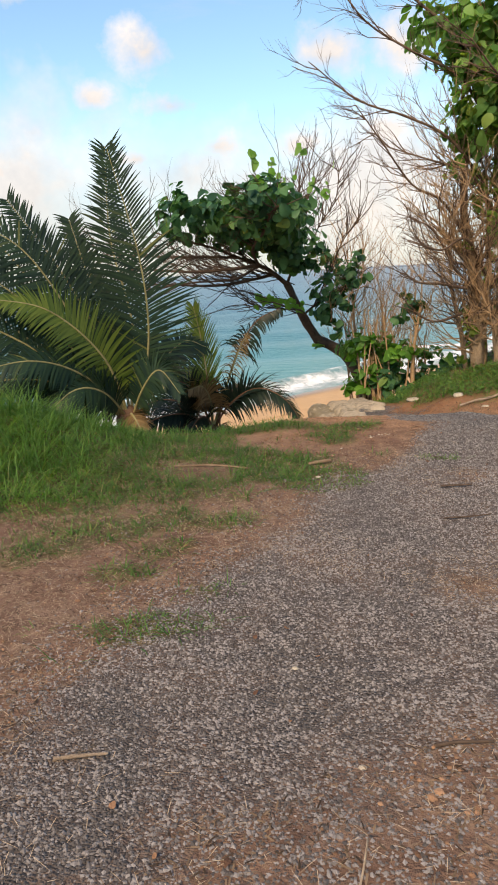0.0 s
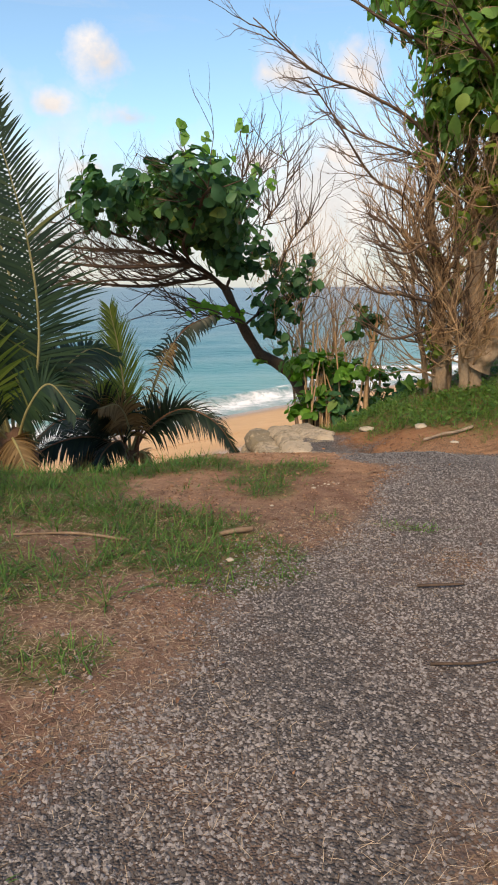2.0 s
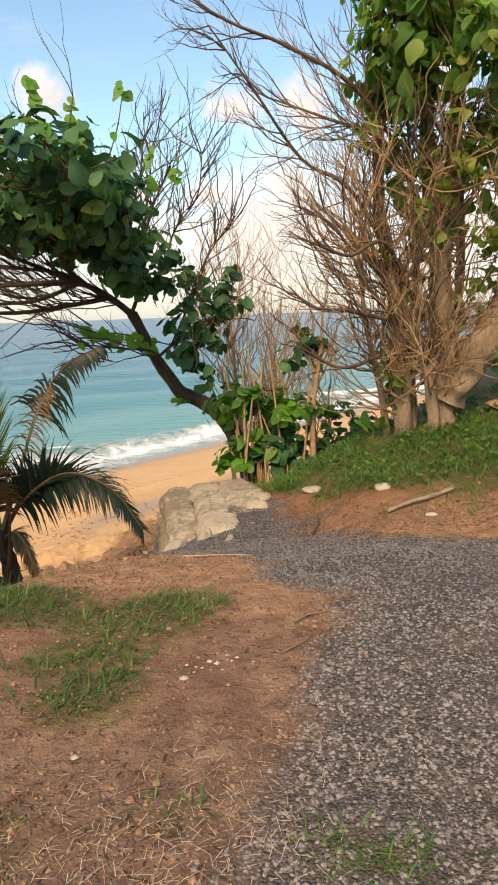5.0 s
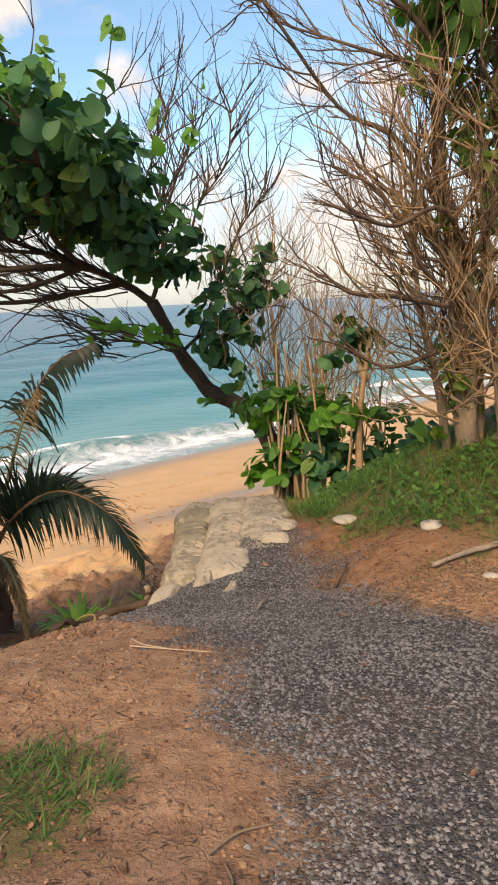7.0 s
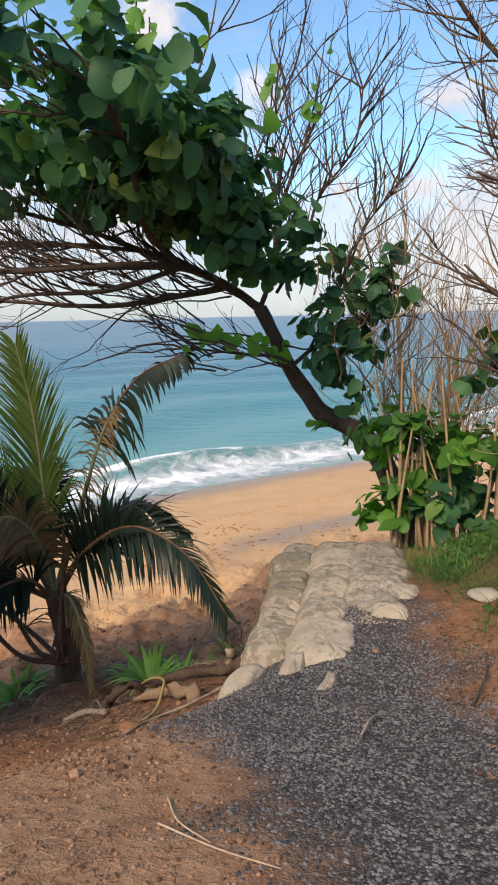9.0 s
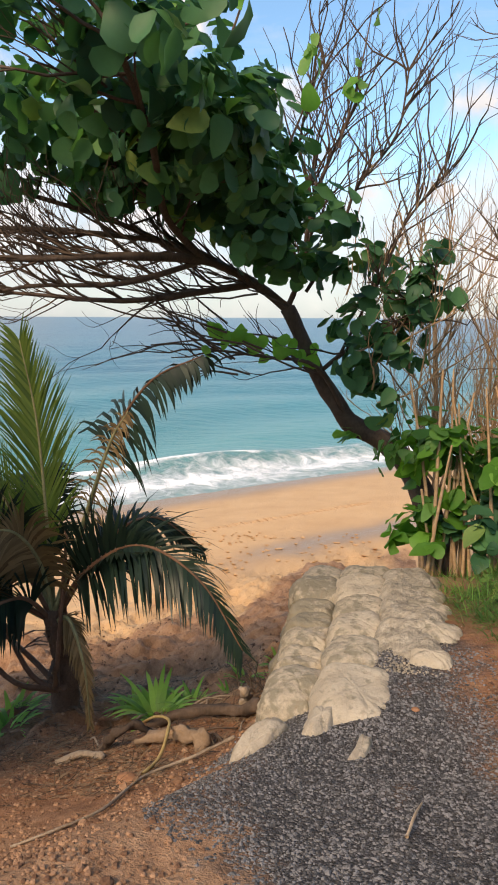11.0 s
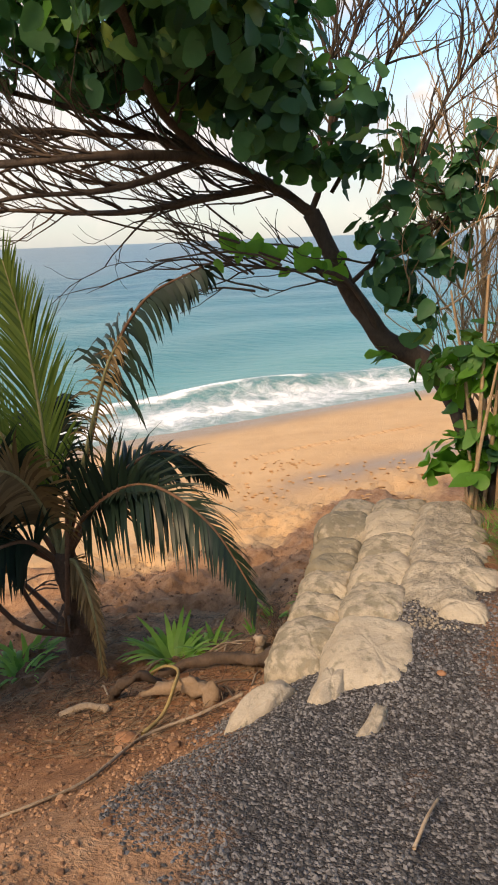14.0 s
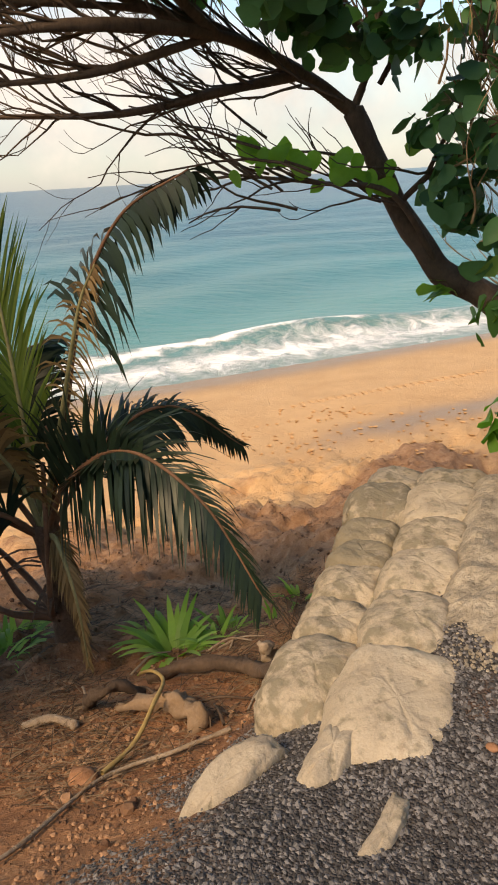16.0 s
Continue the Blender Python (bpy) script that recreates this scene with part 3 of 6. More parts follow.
# clumps of turf: x, y, radius x, radius y, strength
TURF = ((-0.1, 5.6, 0.6, 0.4, 1.0), (-0.4, 4.09, 0.35, 0.2, 0.95), (-0.35, 3.6, 0.22, 0.15, 0.95), (-0.53, 3.24, 0.2, 0.12, 0.95), (-1.07, 3.54, 0.3, 0.2, 0.8), (-0.05, 4.46, 0.28, 0.16, 0.85), (0.2, 4.95, 0.3, 0.2, 0.9),
        (-2.6, 5.2, 2.1, 1.3, 1.2), (-4.5, 4.4, 2.5, 2.2, 1.2), (-1.0, 4.9, 1.0, 0.7, 1.0), (-0.85, 5.9, 0.75, 0.75, 0.95), (-0.1, 6.9, 0.5, 0.3, 0.9), (-0.9, 3.9, 0.55, 0.3, 0.8), (0.55, 4.75, 0.3, 0.22, 0.85), (-0.15, 4.05, 0.4, 0.22, 0.7),
        (-0.3, 2.65, 0.25, 0.12, 0.75), (-0.05, 3.05, 0.14, 0.1, 0.6), (-0.55, 3.1, 0.18, 0.14, 0.6), (0.25, 5.15, 0.4, 0.35, 1.05), (0.55, 5.2, 0.36, 0.42, 1.1),
        (0.9, 6.25, 0.2, 0.16, 1.1), (1.02, 6.95, 0.36, 0.24, 1.3), (1.3, 6.75, 0.14, 0.08, 0.7), (0.55, 7.1, 0.5, 0.25, 0.9), (0.85, 6.75, 0.22, 0.26, 0.7), (1.67, 5.42, 0.2, 0.08, 0.55), (1.2, 5.6, 0.1, 0.06, 0.5),
        (1.25, 5.15, 0.1, 0.07, 0.5), (0.72, 6.5, 0.2, 0.12, 0.6), (-1.6, 6.6, 1.4, 0.6, 1.0), (-6, 1.0, 3.4, 3, 1.0), (5.5, 10.0, 2.2, 1.5, 1.1), (3.9, 10.9, 1.3, 1.2, 1.1), (3.0, 11.6, 0.75, 0.9, 1.0), (8, 11.5, 3, 2.6, 1.1),
        (3.3, 12.6, 1.2, 0.8, 1.0), (2.45, 11.4, 0.4, 0.6, 0.9), (2.7, 10.75, 0.4, 0.3, 0.8), (3.3, 10.3, 0.75, 0.5, 1.0), (4.3, 9.9, 1.3, 0.55, 1.0), (3.6, 9.6, 0.6, 0.25, 0.6))


def masks(x, y):
    """Gravel, turf, sand and wetness at a place."""
    s = along(x, y)
    wob = 0.3 * noise.noise(Vector((x * 1.3, y * 1.3, 11))) + 0.15 * noise.noise(Vector((x * 3.5, y * 3.5, 11)))
    g = min(sstep(-0.5, 0.4, x - lin(GRAVEL_L, y) + wob), sstep(-0.5, 0.6, lin(GRAVEL_R, y) - x + wob))
    g *= 1 - sstep(11.2, 12.2, y)
    for cx, cy, r in ((1.72, 4.85, 0.2), (0.95, 1.3, 0.5), (0.1, 1.35, 0.28), (2.2, 3.9, 0.3), (1.2, 3.0, 0.2)):
        g *= 1 - 0.6 * math.exp(-((x - cx) ** 2 + (y - cy) ** 2) / r / r)
    t = 0.0
    for cx, cy, rx, ry, k in TURF:
        if abs(x - cx) < rx * 2.2 and abs(y - cy) < ry * 2.2:
            t = max(t, k * math.exp(-(((x - cx) / rx) ** 2 + ((y - cy) / ry) ** 2) ** 1.5 * 0.6))
    if t > 0.05 and x < 1.9:
        t = max(0.0, t + 0.5 * noise.noise(Vector((x * 1.6, y * 2.4, 6))) + 0.25 * noise.noise(Vector((x * 4, y * 5, 6))))
    if s > 7.6 and x < 1.2:
        t = 0
    sd = sstep(11.0, 13.8, s + 1.2 * noise.noise(Vector((x * 0.8, y * 0.8, 5))))
    if x > 2.2:
        sd = sstep(9.5, 11.5, s)
    w = sstep(19.6, 21.6, s + 0.5 * noise.noise(Vector((x * 0.15, y * 0.15, 2))))
    pool = math.exp(-((s - 14.2 - 0.25 * noise.noise(Vector((x, y, 9)))) / 0.55) ** 2) * sstep(-1.8, -0.2, x) * (1 - sstep(2.5, 5, x))
    return g, min(1, t), sd, max(w, pool)


def line_steps(parts):
    out = []
    for a, b, n in parts:
        out += list(np.linspace(a, b, n, endpoint=False))
    return out + [parts[-1][1]]


def build_ground():
    xs = line_steps(((-2500, -300, 8), (-300, -40, 14), (-40, -9, 30), (-9, -3, 34), (-3, 4.5, 140), (4.5, 9, 26), (9, 40, 30), (40, 300, 14), (300, 2500, 8)))
    ys = line_steps(((-1500, -100, 8), (-100, -6, 20), (-6, -0.5, 14), (-0.5, 9.5, 140), (9.5, 13.5, 86), (13.5, 17.5, 80), (17.5, 24, 36), (24, 50, 44), (50, 300, 24), (300, 2600, 12)))
    vs, cols = [], []
    for y in ys:
        for x in xs:
            vs.append((x, y, gz(x, y)))
            cols.append(masks(x, y))
    nx = len(xs)
    fs = [(j * nx + i, j * nx + i + 1, (j + 1) * nx + i + 1, (j + 1) * nx + i) for j in range(len(ys) - 1) for i in range(nx - 1)]
    mb = Mesh()
    mb.v, mb.f = vs, fs
    ob = part("ground", mb, M_GROUND)
    ca = ob.data.color_attributes.new("cover", "FLOAT_COLOR", "POINT")
    ca.data.foreach_set("color", np.array(cols, dtype=np.float32).ravel())
    return tagged(ob, "red clay and grey gravel track falling to a sandy beach", "ground", kind="structure")


SEA_Z = -4.3


def build_sea():
    ss = line_steps(((20.5, 34, 70), (34, 60, 60), (60, 130, 60), (130, 500, 40), (500, 4600, 20)))
    us = line_steps(((-4500, -400, 16), (-400, -60, 24), (-60, 60, 120), (60, 400, 24), (400, 4500, 16)))
    a, b = Vector((0.724, 0.69)), Vector((-0.69, 0.724))  # along the shore, out to sea
    vs = []
    for s in ss:
        for u in us:
            o = s - SHORE
            x, y = a.x * u + b.x * s, a.y * u + b.y * s
            n = noise.noise(Vector((u * 0.05, s * 0.02, 0)))
            amp = sstep(0, 3, o) * (1 - sstep(60, 200, o))
            z = SEA_Z + amp * 0.14 * math.sin(o * 0.55 + n * 5) + amp * 0.06 * noise.noise(Vector((x * 0.5, y * 0.5, 0)))
            roll = math.exp(-((o - 3.5 - 1.4 * n) / 0.8) ** 2) * (0.35 + 0.35 * noise.noise(Vector((u * 0.12, 3, 0))))
            vs.append((x, y, z + max(0, roll)))
    n = len(us)
    fs = [(j * n + i, j * n + i + 1, (j + 1) * n + i + 1, (j + 1) * n + i) for j in range(len(ss) - 1) for i in range(n - 1)]
    mb = Mesh()
    mb.v, mb.f = vs, fs
    return tagged(part("water", mb, M_WATER), "turquoise sea with white surf breaking on the beach", "sea", kind="structure")


build_ground()
build_sea()


def place(x, y, up=0.0):
    return Vector((x, y, gz(x, y) + up))


# ---- sandbag wall ----
def sandbag(x, y, z, length, width, height, turn, tilt, seed, label, bend=0.0, pitch=0.0):
    """A filled, set bag: a slumped pillow with folds, dents and a puckered seam."""
    mb = Mesh()
    nu, nv = 56, 28
    vs, fs = [], []
    for j in range(nv + 1):
        ph = -math.pi / 2 + math.pi * j / nv
        for i in range(nu):
            th = 2 * math.pi * i / nu
            cx, sx, cz, sz = math.cos(th), math.sin(th), math.cos(ph), math.sin(ph)
            px = math.copysign(abs(cx) ** 0.62, cx) * abs(cz) ** 0.5
            py = math.copysign(abs(sx) ** 0.62, sx) * abs(cz) ** 0.5
            pz = math.copysign(abs(sz) ** 0.74, sz)
            q = Vector((px * 1.5 + seed * 3.1, py * 1.5 + seed * 1.7, pz))
            r = 1 + 0.10 * noise.noise(q) + 0.02 * noise.noise(q * 2.7)
            fold = -0.05 * max(0.0, 1 - abs(noise.noise(q * 1.3 + Vector((7, 0, 0)))) * 10) - 0.035 * max(0.0, 1 - abs(noise.noise(q * 3.4)) * 8)
            # gathers that run in from the tied mouth and the bottom seam
            pleat = 0.022 * math.sin(px * 11 + seed + 2.2 * noise.noise(q)) * abs(py) ** 3
            r += fold + pleat + 0.010 * noise.noise(q * 9)
            pinch = 1 - 0.28 * abs(px) ** 5 - 0.18 * abs(py) ** 5
            vs.append(Vector((px * length / 2 * r, py * width / 2 * r * (1 - 0.12 * abs(px) ** 4) + bend * px * px,
                              (pz * pinch * r + 0.16 * noise.noise(q * 0.8 + Vector((0, 9, 0)))) * height / 2)))
    for j in range(nv):
        for i in range(nu):
            k = (i + 1) % nu
            fs.append((j * nu + i, j * nu + k, (j + 1) * nu + k, (j + 1) * nu + i))
    mb.add(vs, fs)
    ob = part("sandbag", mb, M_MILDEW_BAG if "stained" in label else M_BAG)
    ob.matrix_world = pose(x, y, z, tilt, pitch, turn)
    return tagged(ob, label, "sandbag", "sandbags of the retaining wall")


def build_wall():
    rng = random.Random(5)
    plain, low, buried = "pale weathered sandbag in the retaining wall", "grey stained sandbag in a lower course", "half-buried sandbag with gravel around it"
    # landward column, top course, going away: x, y, top, length, width
    for i, (x, y, top, l, w) in enumerate(((1.575, 10.06, -0.725, 0.46, 0.56), (1.555, 10.51, -0.74, 0.40, 0.43), (1.555, 10.91, -0.775, 0.42, 0.46), (1.555, 11.32, -0.82, 0.42, 0.45), (1.53, 11.78, -0.875, 0.46, 0.56),
                                           (1.55, 12.2, -0.93, 0.46, 0.44))):
        sandbag(x, y, top - 0.145, l, w, 0.29, rng.uniform(-5, 5), 6 if i == 0 else rng.uniform(-4, 1), i, plain)
    # seaward column
    for i, (x, y, top, l, w, h) in enumerate(((1.255, 10.25, -0.83, 0.40, 0.48, 0.34), (1.25, 10.60, -0.865, 0.36, 0.32, 0.27), (1.235, 10.9, -0.89, 0.37, 0.36, 0.27), (1.22, 11.19, -0.905, 0.36, 0.31, 0.26), (1.2, 11.45, -0.93, 0.37, 0.32, 0.26),
                                              (1.18, 11.88, -0.93, 0.44, 0.56, 0.33), (1.2, 12.3, -1.0, 0.40, 0.40, 0.28))):
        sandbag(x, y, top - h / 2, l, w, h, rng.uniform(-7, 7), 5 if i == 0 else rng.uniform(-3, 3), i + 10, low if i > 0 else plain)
    # lower courses down the seaward face
    for c, dz in ((1, 0.21), (2, 0.40), (3, 0.58)):
        for i in range(6):
            y = 10.32 + 0.38 * i + 0.12 * (c % 2)
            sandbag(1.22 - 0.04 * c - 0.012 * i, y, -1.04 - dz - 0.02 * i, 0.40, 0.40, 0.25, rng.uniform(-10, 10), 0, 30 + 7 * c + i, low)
    # landward row, sunk in the gravel
    for i, (x, y, z, l, w) in enumerate(((1.93, 12.0, -1.02, 0.42, 0.44), (1.93, 11.6, -0.95, 0.42, 0.38), (1.96, 11.2, -0.89, 0.38, 0.36), (2.0, 10.78, -0.835, 0.34, 0.32), (1.95, 10.40, -0.80, 0.26, 0.16))):
        sandbag(x, y, z, l, w, 0.24, rng.uniform(-12, 12), rng.uniform(-3, 3), 60 + i, buried)
    # toe of the wall
    sandbag(1.125, 9.67, -0.955, 0.50, 0.165, 0.23, 80, 0, 75, buried, -0.075, -13)
    sandbag(1.415, 9.83, -0.88, 0.34, 0.15, 0.24, 84, 6, 72, buried)
    sandbag(1.62, 9.61, -0.83, 0.32, 0.075, 0.15, 76, 4, 73, buried, 0.02)
    sandbag(1.13, 9.46, -1.0, 0.20, 0.08, 0.13, 40, 0, 74, buried, -0.02)


build_wall()


# ---- sea grape tree ----
def leaf_cluster(mb, c, rad, count, size, rng, up=0.5, shell=0.45):
    """Leaves in whorls at the ends of twigs, so that the mass has lobes and gaps."""
    per = 7
    for _ in range(max(1, count // per)):
        d = Vector((rng.gauss(0, 1), rng.gauss(0, 1), rng.gauss(0, 1))).normalized()
        r = shell + (1.08 - shell) * rng.random() ** 0.7
        h = c + Vector((d.x * rad[0], d.y * rad[1], d.z * rad[2])) * r
        axis = (d + Vector((rng.uniform(-0.5, 0.5), rng.uniform(-0.5, 0.5), up + rng.uniform(-0.3, 0.5)))).normalized()
        for k in range(per):
            o = Vector((rng.gauss(0, 1), rng.gauss(0, 1), rng.gauss(0, 1))).normalized()
            p = h + (o * 0.9 + axis * 0.45) * size * rng.uniform(0.3, 1.35)
            round_leaf(mb, p, o * 0.75 + axis * 0.8 + Vector((rng.uniform(-0.4, 0.4), rng.uniform(-0.4, 0.4), 0.2)), size * rng.uniform(0.6, 1.2), rng)


def build_sea_grape():
    rng = random.Random(11)
    tree = empty("sea_grape_tree", 0, 0, 0)
    tagged(tree, "wind-bent sea grape tree with dark round leaves beside the sandbags", "tree")
    mb = Mesh()
    trunk = spline(((2.25, 12.85, gz(2.25, 12.85) - 0.15), (2.0, 13.2, -0.55), (1.65, 13.45, -0.12), (1.28, 13.5, 0.08), (0.98, 13.36, 0.55), (0.70, 13.23, 1.15)), 6)
    tube(mb, trunk, taper(0.125, 0.065, len(trunk)), 10, 0.35, 2)
    part("trunk", mb, M_BARK_DARK, tree, "dark leaning trunk")
    tips = []
    limbs = (
        ((0.70, 13.23, 1.15), (0.45, 12.9, 1.36), (0.2, 12.2, 1.5), (-0.18, 11.4, 1.47), (-0.9, 11.2, 1.45), (-1.9, 11.3, 1.55)),
        ((0.45, 12.9, 1.36), (0.1, 12.6, 1.28), (-0.6, 12.5, 1.2), (-1.4, 12.6, 1.25), (-2.1, 12.6, 1.3)),
        ((0.2, 12.2, 1.5), (0.1, 11.6, 1.75), (0.3, 10.8, 2.0), (0.4, 10.2, 2.2), (0.5, 9.7, 2.25)),
        ((0.70, 13.23, 1.15), (0.82, 13.3, 1.5), (0.9, 13.2, 2.0), (1.03, 13.5, 2.5), (1.3, 13.4, 3.0)),
        ((0.82, 13.3, 1.5), (0.5, 12.8, 2.0), (0.2, 12.3, 2.15), (-0.3, 11.9, 2.4)),
        ((0.2, 12.2, 1.5), (-0.5, 12.0, 1.8), (-1.0, 11.8, 1.95), (-1.5, 11.6, 2.1)),
        ((0.45, 12.9, 1.36), (0.0, 12.3, 1.62), (-0.7, 11.7, 1.68), (-1.5, 11.6, 1.72), (-2.3, 11.7, 1.8)),
        ((0.2, 12.2, 1.5), (-0.25, 11.6, 1.3), (-0.9, 11.5, 1.28), (-1.6, 11.8, 1.2)),
        ((1.28, 13.5, 0.08), (1.0, 13.1, 0.62), (0.6, 12.85, 0.72), (0.1, 12.6, 0.8)),
        ((0.98, 13.36, 0.55), (1.3, 13.2, 0.8), (1.7, 13.1, 1.0), (2.0, 13.0, 1.3)),
        ((0.86, 13.3, 1.3), (1.15, 13.2, 1.75), (1.3, 13.1, 2.15), (1.62, 13.2, 2.6), (1.7, 13.2, 3.1)),
        ((0.82, 13.3, 1.5), (0.95, 13.0, 1.95), (0.85, 12.8, 2.5), (1.05, 12.7, 3.0)),
        ((1.2, 13.2, 0.75), (1.55, 13.1, 1.45), (1.75, 13.1, 1.9), (2.1, 13.1, 2.3)),
    )
    for i, pl in enumerate(limbs):
        mb = Mesh()
        pts = spline(pl, 5)
        r0 = (0.048, 0.034, 0.03, 0.03, 0.03, 0.026, 0.026, 0.024, 0.024, 0.024, 0.018, 0.018, 0.015)[i]
        tube(mb, pts, taper(r0, min(0.014, r0 * 0.4), len(pts)), 7, 0.3, i)
        for k in range(int(len(pts) * (1.5 if i in (0, 1, 6, 7) else 1.3 if i in (3, 10, 11, 12) else 0.8))):
            q = pts[rng.randint(3, len(pts) - 1)]
            way = Vector((rng.uniform(-1.0, 0.5), rng.uniform(-0.9, 0.5), rng.uniform(-0.15, 0.9)))
            if i in (3, 10, 11, 12):
                way = Vector((rng.uniform(-0.5, 0.9), rng.uniform(-0.6, 0.4), rng.uniform(0.4, 1.2)))
            if i in (0, 1, 6, 7):
                way = Vector((-1.0, rng.uniform(-0.7, 0.5), rng.uniform(-0.35, 0.7)))
            if i == 8:
                way = Vector((-1, rng.uniform(-0.4, 0.3), rng.uniform(-0.1, 0.5)))
            grow(mb, q, way, rng.uniform(0.4, 0.75), 0.010, 2 if i < 8 else 1, rng, 0.2, 0.6, tips, (2, 3), 4)
        part("limb", mb, M_BARK_DARK, tree)
    # bare outer twigs that hang to seaward below the crown
    mb = Mesh()
    for k in range(16):
        q = Vector((rng.uniform(-0.3, 1.0), rng.uniform(12.4, 13.2), rng.uniform(0.55, 1.3)))
        grow(mb, q, Vector((-1, rng.uniform(-0.3, 0.2), rng.uniform(0.1, 0.55))), rng.uniform(0.6, 1.1), 0.010, 1, rng, 0.0, 0.4, None, (2, 3), 4)
    part("twig", mb, M_BARK_DARK, tree, "bare dark twigs")
    # leafy masses
    groups = (((0.1, 11.75, 2.14), (0.88, 0.8, 0.36), 760), ((0.45, 11.1, 2.2), (0.5, 0.6, 0.32), 320), ((-0.95, 11.6, 2.28), (0.42, 0.45, 0.26), 190), ((0.25, 10.55, 2.36), (0.55, 0.4, 0.26), 180),
              ((0.58, 12.1, 1.82), (0.42, 0.45, 0.28), 250), ((1.0, 12.5, 1.86), (0.32, 0.3, 0.2), 84), ((0.75, 12.6, 1.5), (0.22, 0.25, 0.14), 50), ((-0.2, 11.9, 2.36), (0.6, 0.45, 0.22), 200),
              ((0.64, 12.30, 1.68), (0.2, 0.25, 0.14), 70), ((0.08, 12.30, 1.87), (0.2, 0.25, 0.12), 56), ((0.5, 9.75, 2.3), (0.45, 0.4, 0.24), 84), ((-0.1, 10.1, 2.32), (0.5, 0.45, 0.24), 90), ((-0.7, 10.6, 2.34), (0.45, 0.5, 0.25), 84))
    for c, rad, n in groups:
        mb = Mesh()
        leaf_cluster(mb, Vector(c), rad, n, 0.135, rng, 0.6, 0.35)
        part("crown", mb, M_GRAPE, tree, "dense dark green round leaves")
    low = (((1.4, 13.1, 1.02), (0.34, 0.26, 0.16), 42), ((1.4, 13.2, 0.66), (0.3, 0.2, 0.16), 35), ((1.74, 13.0, 1.12), (0.38, 0.28, 0.16), 42), ((1.64, 13.05, 0.78), (0.38, 0.25, 0.2), 42), ((1.98, 13.0, 1.28), (0.24, 0.2, 0.14), 28), ((1.55, 13.1, 0.42), (0.2, 0.2, 0.2), 28), ((1.1, 12.9, 1.42), (0.2, 0.2, 0.14), 21), ((1.5, 12.95, 1.42), (0.38, 0.3, 0.2), 28), ((1.85, 12.95, 1.5), (0.3, 0.25, 0.2), 21), ((1.23, 13.30, 1.54), (0.36, 0.2, 0.16), 28), ((1.50, 13.30, 1.05), (0.36, 0.2, 0.2), 21), ((0.97, 13.00, 1.53), (0.22, 0.2, 0.14), 28), ((1.42, 13.30, 0.65), (0.2, 0.2, 0.18), 28),
           ((1.95, 13.0, -0.02), (0.34, 0.25, 0.2), 63), ((2.3, 12.9, -0.15), (0.4, 0.3, 0.24), 63), ((2.15, 12.85, -0.55), (0.3, 0.22, 0.2), 28), ((2.75, 12.8, -0.12), (0.34, 0.25, 0.2), 42), ((3.15, 12.95, -0.3), (0.36, 0.25, 0.22), 49))
    for c, rad, n in low:
        mb = Mesh()
        leaf_cluster(mb, Vector(c), rad, n, 0.135, rng, 0.6, 0.25)
        part("crown", mb, M_GRAPE_LOW if c[2] < 0.2 else M_GRAPE, tree, "large round green leaves")
    for k in range(18):
        b0 = place(rng.uniform(1.9, 2.9), rng.uniform(12.6, 12.95), -0.05)
        top = Vector((b0.x + rng.uniform(-0.3, 0.2), b0.y + rng.uniform(-0.1, 0.3), rng.uniform(-0.4, 0.7)))
        mb = Mesh()
        line = spline((b0, (b0 + top) / 2 + Vector((rng.uniform(-0.08, 0.08), 0, 0)), top), 4)
        tube(mb, line, taper(0.02, 0.009, len(line)), 6, 0.5, k)
        part("stem", mb, M_STEM, tree)
    mb = Mesh()
    for k in range(36):
        q = Vector((rng.uniform(1.2, 2.2), rng.uniform(13.0, 13.5), rng.uniform(0.2, 1.6)))
        grow(mb, q, Vector((rng.uniform(-0.5, 0.9), rng.uniform(-0.5, 0.4), rng.uniform(0.3, 1.2))), rng.uniform(0.4, 0.8), 0.010, 2, rng, 0.25, 0.5, None, (2, 3), 4)
    part("twig", mb, M_STEM, tree, "fine twigs in a sunlit tan colour")
    # shoots that stand out above the crown
    for foot, tip in (((0.27, 10.30, 2.48), (0.14, 10.30, 2.99)), ((0.38, 10.60, 2.40), (0.45, 10.60, 2.98)), ((0.67, 10.90, 2.46), (0.89, 10.90, 3.17)), ((0.50, 10.40, 2.31), (0.58, 10.40, 2.73)), ((1.24, 12.00, 2.24), (1.45, 12.00, 3.16)), ((0.95, 11.60, 2.18), (1.10, 11.60, 2.75))):
        foot, tip = Vector(foot), Vector(tip)
        mb = Mesh()
        line = spline((foot, foot.lerp(tip, 0.5) + Vector((rng.uniform(-0.05, 0.05), 0, 0)), tip), 5)
        tube(mb, line, taper(0.009, 0.004, len(line)), 5, 0.3, foot.x)
        shoot = part("shoot", mb, M_TWIG, tree, "bare shoot with a few leaves")
        for k in range(7):
            lf = Mesh()
            p = line[rng.randint(len(line) // 3, len(line) - 1)]
            o = Vector((rng.uniform(-1, 1), rng.uniform(-1, 0.3), rng.uniform(-0.3, 0.8))).normalized()
            round_leaf(lf, p + o * 0.05, o + Vector((0, -0.5, 0)), rng.uniform(0.05, 0.14), rng)
            part("leaf", lf, M_GRAPE_MID if k % 3 else M_GRAPE_LIT, shoot)
